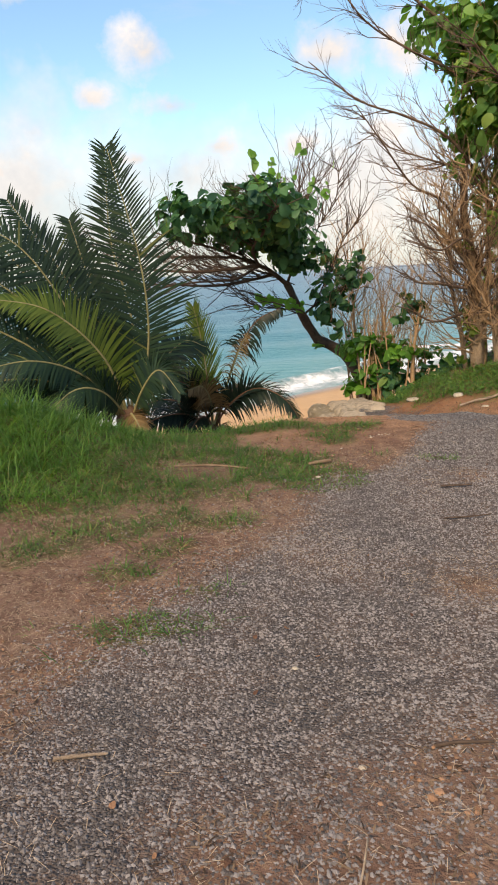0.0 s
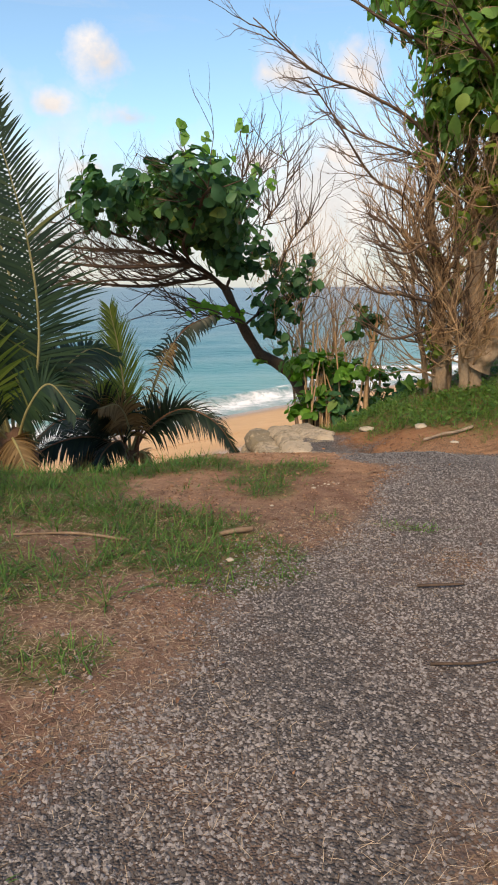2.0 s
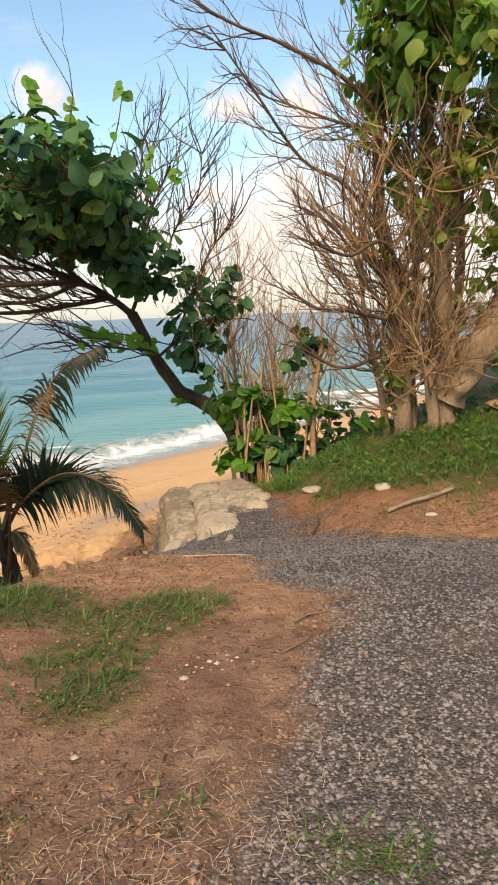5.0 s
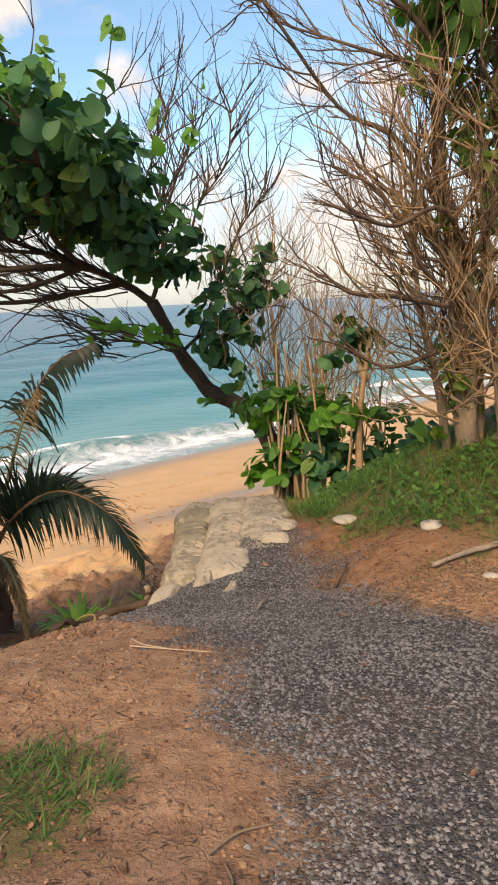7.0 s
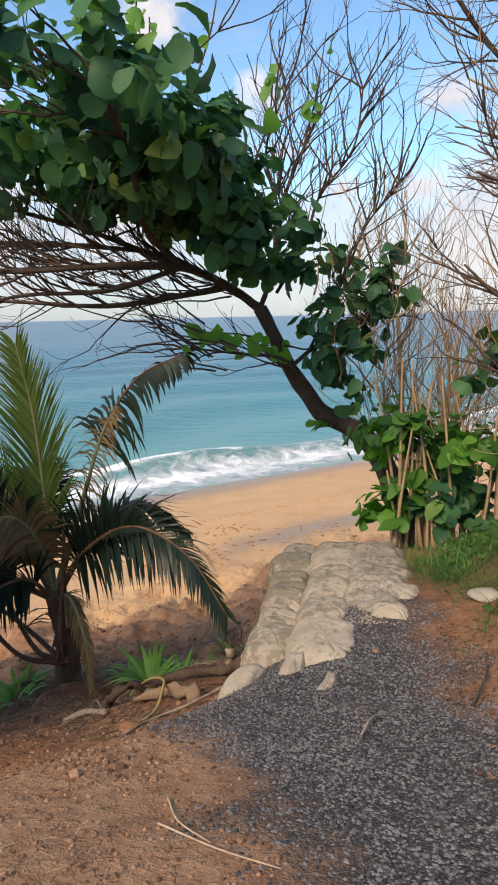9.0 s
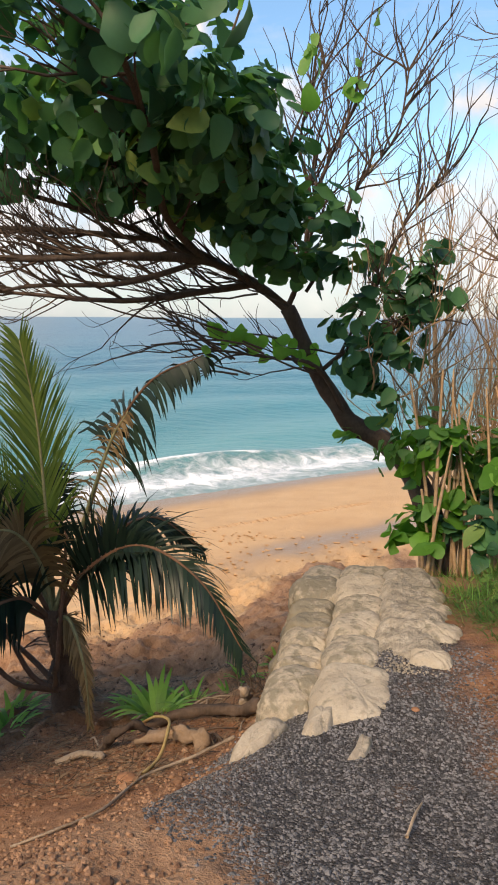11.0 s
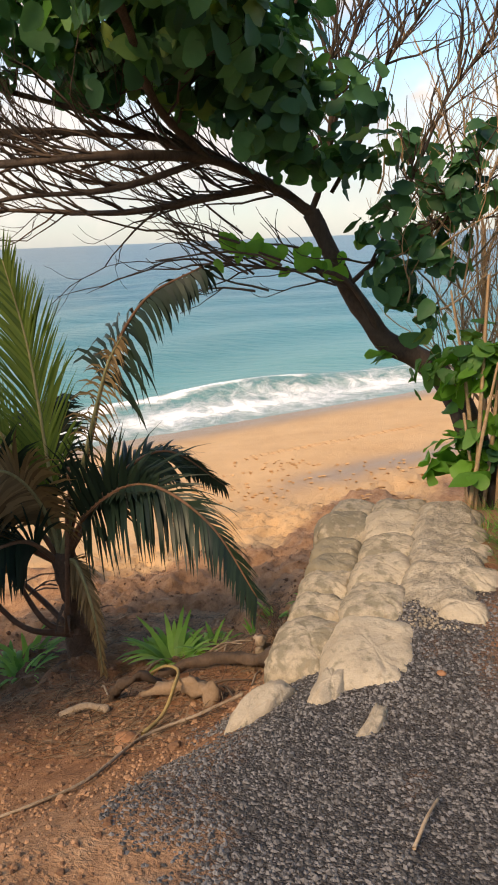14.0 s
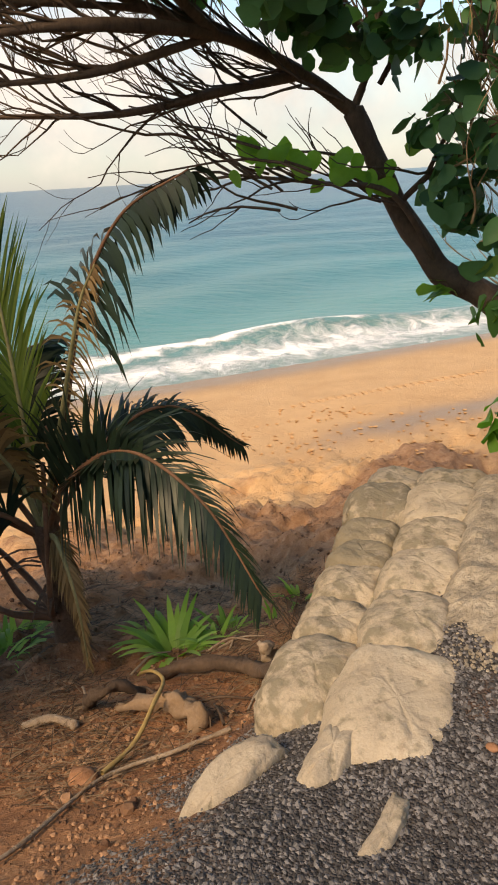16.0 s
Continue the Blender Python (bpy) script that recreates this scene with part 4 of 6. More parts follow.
    # single bright leaves on the low branch over the beach
    for k in range(18):
        u = k / 17
        c = Vector((1.0 - 0.85 * u, 13.1 - 0.5 * u, 0.66 + 0.13 * u)) + Vector((rng.uniform(-0.06, 0.06), rng.uniform(-0.1, 0.1), rng.uniform(-0.02, 0.2)))
        mb = Mesh()
        round_leaf(mb, c, Vector((rng.uniform(-0.5, 0.5), -1, rng.uniform(-0.2, 0.5))), rng.uniform(0.10, 0.15), rng)
        part("leaf", mb, M_GRAPE_LIT, tree)
    for c, rad, n in (((1.95, 12.72, -0.85), (0.2, 0.16, 0.18), 42), ((2.1, 12.75, -0.1), (0.4, 0.25, 0.2), 28), ((2.35, 12.65, -0.3), (0.4, 0.25, 0.26), 21), ((2.6, 12.6, -0.15), (0.3, 0.2, 0.3), 28), ((1.25, 13.35, -0.1), (0.08, 0.1, 0.1), 8)):
        mb = Mesh()
        leaf_cluster(mb, Vector(c), rad, n, 0.15, rng, 0.5, 0.2)
        part("crown", mb, M_GRAPE_LIT, tree, "yellow-green leaves in a sunlit tint")


build_sea_grape()


def bare_stem(x, y, height, radius, rng, label, forks=5, fork_at=0.7, lean=(0, 0), depth=2):
    """A dead stem that forks into upright bare twigs."""
    b = place(x, y, -0.1)
    ob = empty("dead_shrub", 0, 0, 0)
    tagged(ob, label, "shrub", "bare stems behind the sandbags")
    mb = Mesh()
    top = b + Vector((lean[0], lean[1], height * fork_at + 0.1))
    pts = spline((b, b + (top - b) * 0.5 + Vector((rng.uniform(-0.06, 0.06), rng.uniform(-0.06, 0.06), 0)), top), 5)
    tube(mb, pts, taper(radius, radius * 0.6, len(pts)), 6, 0.2, x)
    part("stem", mb, M_STEM, ob)
    mb = Mesh()
    for k in range(forks):
        q = pts[rng.randint(len(pts) // 2, len(pts) - 1)]
        way = Vector((rng.uniform(-0.7, 0.7), rng.uniform(-0.5, 0.5), 1.0))
        grow(mb, q, way, height * (1 - fork_at) * rng.uniform(0.6, 1.0), radius * 0.42, depth, rng, 0.3, 0.5, None, (2, 3), 4)
    part("twig", mb, M_STEM, ob)
    return ob


def build_dead_shrubs():
    rng = random.Random(23)
    bare_stem(2.2, 14.6, 4.6, 0.04, rng, "tall bare dead stem with a forked top", 7, 0.74, (-0.1, 0.1), 2)
    for i in range(9):
        bare_stem(rng.uniform(2.1, 2.9), rng.uniform(13.5, 14.6), rng.uniform(1.8, 3.4), 0.022, rng, "thin bare stem among the undergrowth", 5, 0.55, (rng.uniform(-0.2, 0.2), 0), 2)
    for i in range(4):
        bare_stem(rng.uniform(2.1, 2.7), rng.uniform(13.6, 14.6), rng.uniform(3.0, 4.4), 0.022, rng, "tall thin bare stem behind the sea grape", 7, 0.62, (rng.uniform(-0.25, 0.2), 0), 2)
    for i in range(9):
        bare_stem(rng.uniform(2.5, 3.6), rng.uniform(12.9, 14.2), rng.uniform(1.2, 2.2), 0.02, rng, "thin bare stem among the undergrowth", 5, 0.5, (rng.uniform(-0.2, 0.2), 0), 2)
    bare_stem(2.95, 12.6, 2.3, 0.045, rng, "crooked dark stem with a leafy top", 6, 0.65, (0.12, 0), 2)
    # undergrowth of broad leaves at the head of the slope
    for c, rad, n in (((2.95, 12.8, -0.75), (0.5, 0.4, 0.22), 150), ((3.6, 13.0, -0.62), (0.5, 0.4, 0.25), 130), ((2.5, 12.9, -0.7), (0.4, 0.4, 0.3), 110), ((2.95, 12.6, 0.75), (0.3, 0.2, 0.2), 40), ((2.85, 12.6, 0.4), (0.25, 0.2, 0.16), 26)):
        mb = Mesh()
        leaf_cluster(mb, Vector(c), rad, n, 0.14, rng, 0.8, 0.3)
        ob = part("sea_grape_shrub", mb, M_GRAPE)
        tagged(ob, "low shrub of broad green leaves at the slope's edge", "shrub")


build_dead_shrubs()


# ---- many-stemmed tree on the bank ----
def build_bank_tree():
    rng = random.Random(37)
    tree = empty("bank_tree", 0, 0, 0)
    tagged(tree, "large many-stemmed tree with bare lower twigs on a grassy bank", "tree")
    trunks = (
        (((4.30, 11.7, -0.5), (4.26, 11.6, -0.1), (4.22, 11.6, 0.7), (4.21, 11.6, 1.47), (4.18, 11.6, 1.85), (4.05, 11.55, 2.5), (4.0, 11.5, 3.2), (4.1, 11.3, 4.6)), 0.16, 0.06),
        (((4.2, 11.6, 1.6), (4.27, 11.6, 1.95), (4.34, 11.58, 2.5), (4.32, 11.5, 3.15), (4.5, 11.4, 4.8)), 0.12, 0.06),
        (((5.2, 11.45, -0.3), (5.32, 11.4, 0.15), (5.22, 11.4, 0.72), (5.1, 11.4, 1.4), (5.1, 11.4, 1.96), (5.16, 11.4, 2.6), (5.25, 11.3, 3.6), (5.5, 11.1, 5.4)), 0.27, 0.15),
        (((4.32, 11.6, 0.05), (4.5, 11.52, 0.42), (4.75, 11.45, 0.82), (5.02, 11.42, 1.2)), 0.20, 0.17),
        (((3.86, 11.75, -0.55), (3.81, 11.65, 0.1), (3.72, 11.6, 0.9), (3.66, 11.6, 1.5), (3.5, 11.55, 2.2), (3.45, 11.4, 3.6)), 0.12, 0.05),
        (((4.18, 11.55, -0.5), (4.08, 11.5, 0.3), (3.93, 11.5, 0.72), (3.68, 11.4, 1.24), (3.38, 11.3, 1.56), (3.0, 11.2, 1.95)), 0.075, 0.03),
        (((4.0, 11.8, -0.5), (3.95, 11.75, 0.4), (3.98, 11.7, 1.4), (3.8, 11.5, 2.8)), 0.055, 0.03),
        (((3.7, 11.8, -0.5), (3.55, 11.7, 0.3), (3.35, 11.5, 0.9), (3.2, 11.3, 1.7)), 0.045, 0.02),
        (((4.55, 11.9, -0.4), (4.5, 11.9, 0.6), (4.55, 11.85, 1.4), (4.45, 11.7, 2.6)), 0.075, 0.04),
    )
    lines = []
    for i, (pl, a, b) in enumerate(trunks):
        mb = Mesh()
        pl = [Vector(p) for p in pl]
        if i not in (1, 3):
            pl[0].z = gz(pl[0].x, pl[0].y) - 0.15
        pts = spline(pl, 7)
        rad = taper(a, b, len(pts))
        if i in (0, 2):
            for k in range(5):
                rad[k] *= 1.0 + 0.45 * (1 - k / 5)
        tube(mb, pts, rad, 20, 0.5, i * 4.0)
        part("trunk", mb, M_BARK_SUNNY if i == 2 else M_BARK, tree, "thick trunk in a sunlit tan colour" if i == 2 else "ridged grey-brown trunk" if i < 2 else "")
        lines.append(pts)
    # gnarled stool at the foot
    mb = Mesh()
    for c, r in (((4.05, 11.95, -0.42), 0.24), ((4.45, 11.85, -0.42), 0.30), ((4.9, 11.7, -0.3), 0.3)):
        c = Vector(c)
        vs, fs = [], []
        for j in range(9):
            for i in range(14):
                th, ph = 2 * math.pi * i / 14, math.pi * j / 8
                d = Vector((math.sin(ph) * math.cos(th), math.sin(ph) * math.sin(th), math.cos(ph) * 0.7))
                vs.append(c + d * r * (1 + 0.35 * noise.noise(d * 2.2 + c)))
        for j in range(8):
            for i in range(14):
                k = (i + 1) % 14
                fs.append((j * 14 + i, (j + 1) * 14 + i, (j + 1) * 14 + k, j * 14 + k))
        mb.add(vs, fs)
    part("root_stool", mb, M_BARK_DARK, tree, "gnarled dark root stool")
    # long bare branches reaching seaward and toward the track
    reach = (
        ((3.9, 11.6, 1.2), (3.4, 11.0, 1.75), (2.9, 10.45, 1.6), (2.6, 10.15, 1.64), (2.3, 9.9, 1.72)),
        ((3.7, 11.5, 1.5), (3.1, 11.2, 2.3), (2.6, 11.2, 2.6), (2.1, 11.0, 3.2), (1.7, 10.9, 3.7)),
        ((3.75, 11.4, 2.6), (3.1, 11.0, 3.2), (2.4, 10.8, 3.5), (1.7, 10.6, 3.7), (1.0, 10.5, 4.2)),
        ((3.8, 11.3, 3.4), (3.2, 10.9, 4.0), (2.5, 10.7, 4.3), (1.8, 10.6, 4.7), (1.3, 10.5, 5.3)),
        ((3.5, 11.3, 1.0), (3.0, 11.0, 1.1), (2.6, 10.8, 1.15), (2.35, 10.7, 1.35)),
        ((3.5, 11.5, 0.6), (3.1, 11.3, 0.5), (2.85, 11.2, 0.55), (2.6, 11.1, 0.75)),
        ((4.2, 11.2, 3.4), (3.8, 10.4, 3.7), (3.4, 9.9, 3.8), (3.0, 9.6, 4.1)),
        ((3.9, 11.4, 2.2), (3.4, 11.0, 2.7), (2.8, 10.9, 2.9), (2.2, 10.9, 3.1)),
        ((3.8, 11.5, 0.9), (3.3, 11.2, 1.3), (2.9, 11.0, 1.9), (2.5, 10.9, 2.1)),
        ((3.7, 11.3, 4.0), (3.0, 11.0, 4.7), (2.3, 10.8, 5.2), (1.9, 10.7, 5.9)),
    )
    for i, pl in enumerate(reach):
        mb = Mesh()
        pts = spline(pl, 5)
        tube(mb, pts, taper(0.027, 0.007, len(pts)), 6, 0.25, i)
        for k in range((8, 15, 15, 15, 8, 5, 14, 14, 12, 14)[i]):
            q = pts[rng.randint(2, len(pts) - (5 if i == 0 else 1))]
            way = Vector((-1.0, rng.uniform(-0.5, 0.5), rng.uniform(-0.1, 0.9)))
            grow(mb, q, way, rng.uniform(0.3, 0.7), 0.009, 2, rng, 0.12, 0.45, None, (2, 3), 4)
        part("branch", mb, M_TWIG, tree, "bare sunlit branch")
    # thicket of sunlit twigs between the stems
    for g in range(13):
        mb = Mesh()
        for k in range(30):
            line = lines[rng.choice((0, 1, 4, 5, 6, 7, 8, 4, 5, 2))]
            q = line[rng.randint(4, len(line) - 1)]
            way = Vector((rng.uniform(-1, 0.6), rng.uniform(-1.0, 0.2), rng.uniform(-0.1, 1.0)))
            grow(mb, q, way, rng.uniform(0.5, 1.0), 0.013, 2, rng, 0.2, 0.55, None, (2, 3), 4)
        part("twig", mb, M_STEM if g % 4 else M_TWIG, tree, "tangled sunlit twigs")
    # sunlit twigs that stand in front of the upper leaves
    mb = Mesh()
    for k in range(70):
        q = Vector((rng.uniform(3.3, 5.6), rng.uniform(10.7, 11.3), rng.uniform(1.8, 4.6)))
        grow(mb, q, Vector((rng.uniform(-1, 0.8), rng.uniform(-0.8, 0.1), rng.uniform(-0.2, 0.9))), rng.uniform(0.4, 0.8), 0.013, 2, rng, 0.15, 0.6, None, (2, 3), 4)
    part("twig", mb, M_STEM, tree, "tangled sunlit twigs")
    for c, rad, n in (((4.6, 10.9, 4.6), (1.3, 0.9, 0.9), 420), ((3.7, 10.7, 3.6), (0.6, 0.5, 0.4), 120), ((5.6, 10.5, 4.2), (1.1, 0.9, 1.1), 190), ((3.9, 10.9, 5.3), (0.9, 0.8, 0.7), 230), ((5.2, 11.9, 2.6), (1.1, 0.5, 0.9), 120),
                      ((6.6, 11.2, 3.2), (1.1, 1.0, 1.6), 200), ((4.4, 12.2, 1.3), (0.6, 0.3, 0.9), 90), ((6.0, 12.2, 1.0), (1.2, 0.6, 1.0), 160), ((3.6, 12.0, 0.2), (0.3, 0.2, 0.5), 40), ((5.8, 11.6, 6.2), (1.6, 1.0, 0.9), 300),
                      ((4.2, 11.8, 2.6), (0.6, 0.5, 0.9), 90), ((4.0, 11.0, 4.3), (0.9, 0.6, 0.7), 240), ((4.9, 12.4, 3.4), (1.0, 0.4, 1.0), 130), ((3.3, 10.9, 4.9), (0.7, 0.6, 0.7), 170), ((7.2, 12.0, 1.6), (1.3, 0.9, 1.6), 240),
                      ((3.85, 10.7, 3.9), (0.75, 0.5, 0.7), 240), ((4.6, 10.6, 3.3), (0.6, 0.4, 0.4), 110), ((5.3, 10.3, 3.3), (0.7, 0.5, 0.4), 110), ((3.5, 11.0, 4.6), (0.6, 0.5, 0.7), 220),
                      ((3.28, 10.90, 4.35), (0.4, 0.4, 0.5), 110), ((3.43, 11.00, 3.23), (0.35, 0.4, 0.5), 100), ((2.92, 11.00, 4.68), (0.35, 0.4, 0.3), 70), ((3.63, 11.00, 3.30), (0.3, 0.3, 0.4), 70), ((3.82, 10.90, 3.63), (0.5, 0.4, 0.35), 90), ((4.79, 10.90, 3.14), (0.45, 0.4, 0.4), 80)):
        mb = Mesh()
        leaf_cluster(mb, Vector(c), rad, n, 0.155, rng, 0.4, 0.25)
        part("crown", mb, M_GRAPE_MID, tree, "broad sunlit green leaves")
    for c, rad, n in (((4.2, 10.3, 3.9), (0.9, 0.5, 0.7), 180), ((5.4, 10.0, 3.6), (0.8, 0.5, 0.7), 130), ((3.7, 11.0, 2.2), (0.4, 0.6, 1.0), 80), ((4.5, 10.9, 2.2), (0.7, 0.4, 0.8), 90), ((3.5, 10.6, 3.6), (0.4, 0.4, 0.9), 110),
                      ((3.75, 11.7, 0.3), (0.25, 0.2, 0.5), 60), ((4.1, 10.9, 2.9), (0.7, 0.5, 0.7), 190), ((4.9, 10.7, 2.5), (0.7, 0.4, 0.6), 120), ((3.6, 10.8, 4.2), (0.6, 0.5, 0.8), 170), ((4.6, 11.8, 1.4), (0.6, 0.3, 0.8), 120)):
        mb = Mesh()
        leaf_cluster(mb, Vector(c), rad, n, 0.095, rng, 0.4, 0.2)
        part("crown", mb, M_SUNLEAF, tree, "sunlit yellow-green leaves")


build_bank_tree()


# ---- palms ----
def frond(palm, pl, leaf_len, mat, rng, pairs=62, droop=0.5, fold=0.35, bare=0.12, label="", width=0.036, stray=0.09, sweep=0.0):
    """One feather leaf: a tapering midrib and two combs of narrow leaflets."""
    pts = spline(pl, 12)
    n = len(pts)
    mb = Mesh()
    tube(mb, pts, taper(0.022, 0.004, n), 5)
    rib = mb
    lf = Mesh()
    for k in range(pairs):
        u = bare + (1 - bare) * (k + 0.5) / pairs
        f = u * (n - 1)
        i = min(n - 2, int(f))
        p = pts[i].lerp(pts[i + 1], f - i)
        d = (pts[i + 1] - pts[i]).normalized()
        side = d.cross(FROND_UP)
        side = side.normalized() if side.length > 0.1 else d.cross(Vector((1, 0, 0))).normalized()
        nrm = side.cross(d).normalized()
        ln = leaf_len * (0.55 + 0.45 * math.sin(math.pi * min(1, u * 1.15 + 0.05))) * (1 - 0.35 * u ** 4)
        for sg in (-1, 1):
            w = (side * sg + d * (0.35 + sweep + 0.6 * u) + nrm * fold + Vector((rng.uniform(-1, 1), rng.uniform(-1, 1), rng.uniform(-1, 1))) * stray).normalized()
            blade_flat(lf, p, w, d, ln * rng.uniform(0.8, 1.1), width, droop * rng.uniform(0.6, 1.3))
    ob = part("frond", lf, mat, palm, label)
    part("midrib", rib, M_STALK if mat is M_PALM_DARK else M_RACHIS, ob)


FROND_UP = Vector((0, -0.75, 0.66))


def blade_flat(mb, p, w, d, length, width, droop):
    """A leaflet whose face lies along the midrib."""
    vs, q, seg = [], p.copy(), 4
    for i in range(seg):
        k = width * (0.6, 1.0, 0.85, 0.5)[i]
        vs += [q - d * k / 2, q + d * k / 2]
        w = (w + Vector((0, 0, -droop / seg))).normalized()
        q = q + w * length / seg
    vs.append(q)
    mb.add(vs, [(2 * i, 2 * i + 1, 2 * i + 3, 2 * i + 2) for i in range(seg - 1)] + [(2 * seg - 2, 2 * seg - 1, 2 * seg)])


def palm_trunk(palm, base, top, r0, r1, rng):
    mb = Mesh()
    pts = spline((base, (base + top) / 2 + Vector((0.02, 0.02, 0)), top), 7)
    rad = [r * (1.0 + 0.12 * (i % 2)) for i, r in enumerate(taper(r0, r1, len(pts)))]
    tube(mb, pts, rad, 12, 0.25, base.x)
    part("trunk", mb, M_FIBRE, palm, "fibrous brown trunk")
    mb = Mesh()
    for k in range(26):
        w = rng.uniform(0, 2 * math.pi)
        o = Vector((math.cos(w), math.sin(w), 0))
        blade(mb, top + o * r1 * 0.8 - Vector((0, 0, rng.uniform(0, (top - base).length))), o + Vector((0, 0, 0.9)), rng.uniform(0.15, 0.4), 0.035, 1.2, rng)
    part("sheath", mb, M_FIBRE, palm, "torn brown leaf sheaths")


def build_small_palm():
    rng = random.Random(3)
    b = Vector((-0.62, 11.2, gz(-0.62, 11.2) - 0.08))
    palm = empty("young_palm", 0, 0, 0)
    tagged(palm, "young coconut palm with ragged arching fronds on the slope", "palm tree")
    c = Vector((-0.68, 11.2, -1.15))
    palm_trunk(palm, b, c + Vector((0, 0, 0.1)), 0.105, 0.07, rng)
    fronds = (
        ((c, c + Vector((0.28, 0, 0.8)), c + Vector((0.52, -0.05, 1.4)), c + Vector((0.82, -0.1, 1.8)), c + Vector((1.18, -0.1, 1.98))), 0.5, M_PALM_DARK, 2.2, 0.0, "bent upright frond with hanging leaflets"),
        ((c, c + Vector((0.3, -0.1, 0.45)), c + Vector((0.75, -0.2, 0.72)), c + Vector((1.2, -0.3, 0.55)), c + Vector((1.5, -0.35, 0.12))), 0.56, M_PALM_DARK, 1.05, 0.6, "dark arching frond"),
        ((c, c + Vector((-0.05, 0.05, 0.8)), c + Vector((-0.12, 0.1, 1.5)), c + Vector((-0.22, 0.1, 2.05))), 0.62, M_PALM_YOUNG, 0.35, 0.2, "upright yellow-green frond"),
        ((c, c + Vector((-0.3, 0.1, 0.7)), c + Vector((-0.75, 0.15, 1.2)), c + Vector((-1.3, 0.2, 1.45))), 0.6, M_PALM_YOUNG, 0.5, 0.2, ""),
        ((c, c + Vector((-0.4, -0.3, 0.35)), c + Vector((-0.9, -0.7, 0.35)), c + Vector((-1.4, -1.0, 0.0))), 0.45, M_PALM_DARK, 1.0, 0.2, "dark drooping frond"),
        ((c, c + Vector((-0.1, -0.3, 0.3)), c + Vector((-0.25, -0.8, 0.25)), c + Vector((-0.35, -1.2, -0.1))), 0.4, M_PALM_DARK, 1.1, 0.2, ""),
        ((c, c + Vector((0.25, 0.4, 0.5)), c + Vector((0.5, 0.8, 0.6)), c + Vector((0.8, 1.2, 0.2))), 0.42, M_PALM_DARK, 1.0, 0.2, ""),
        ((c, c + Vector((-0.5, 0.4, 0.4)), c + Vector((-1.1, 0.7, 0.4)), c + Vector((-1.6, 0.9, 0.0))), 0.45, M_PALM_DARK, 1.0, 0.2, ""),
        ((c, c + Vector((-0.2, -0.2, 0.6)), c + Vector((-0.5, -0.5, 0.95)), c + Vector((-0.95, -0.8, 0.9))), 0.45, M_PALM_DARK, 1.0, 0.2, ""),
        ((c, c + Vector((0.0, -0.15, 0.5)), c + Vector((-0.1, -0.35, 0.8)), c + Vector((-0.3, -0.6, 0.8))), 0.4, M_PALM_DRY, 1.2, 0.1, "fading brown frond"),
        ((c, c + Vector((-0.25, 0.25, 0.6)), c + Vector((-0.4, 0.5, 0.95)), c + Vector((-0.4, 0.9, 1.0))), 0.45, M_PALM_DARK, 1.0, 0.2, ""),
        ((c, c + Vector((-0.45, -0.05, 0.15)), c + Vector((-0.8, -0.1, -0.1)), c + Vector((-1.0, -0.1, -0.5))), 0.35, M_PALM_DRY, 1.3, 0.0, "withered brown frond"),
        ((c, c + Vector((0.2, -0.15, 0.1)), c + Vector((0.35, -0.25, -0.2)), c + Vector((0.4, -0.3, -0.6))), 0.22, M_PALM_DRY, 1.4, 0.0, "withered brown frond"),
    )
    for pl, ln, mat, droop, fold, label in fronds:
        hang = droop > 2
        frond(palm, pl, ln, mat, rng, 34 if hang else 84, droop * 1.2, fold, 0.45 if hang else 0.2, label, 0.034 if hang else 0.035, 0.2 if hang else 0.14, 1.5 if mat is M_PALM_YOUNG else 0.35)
    frond(palm, (c + Vector((0.25, -0.1, 0.4)), c + Vector((0.55, -0.16, 0.63)), c + Vector((0.85, -0.22, 0.7))), 0.36, M_PALM_DARK, rng, 16, 0.1, 1.3, 0.05, "short stiff dark leaflets", 0.042, 0.12, 0.5)
    # torn dry leaflets on the lower half of the bent frond
    frond(palm, (c + Vector((0.02, -0.03, 0.1)), c + Vector((0.28, -0.03, 0.8)), c + Vector((0.52, -0.08, 1.38)), c + Vector((0.66, -0.1, 1.6))), 0.3, M_PALM_DRY, rng, 40, 2.4, 0.0, 0.35, "torn dry leaflets", 0.016, 0.35)
    # bare leaf stalks that cross below the crown
    for i, (x, y, z) in enumerate(((0.16, -0.1, 0.55), (-0.75, -0.25, 0.3), (-0.55, -0.1, 0.5), (-0.9, 0.1, 0.1), (0.1, 0.05, 0.7))):
        mb = Mesh()
        line = spline((b + Vector((0.02 * i - 0.04, -0.09, 0.3)), b.lerp(c, 0.6) + Vector((x * 0.35, y - 0.05, 0.02)), c + Vector((x, y, z))), 6)
        tube(mb, line, taper(0.026, 0.013, len(line)), 7, 0.2, i)
        part("leaf_stalk", mb, M_STALK, palm, "dark reddish leaf stalk")


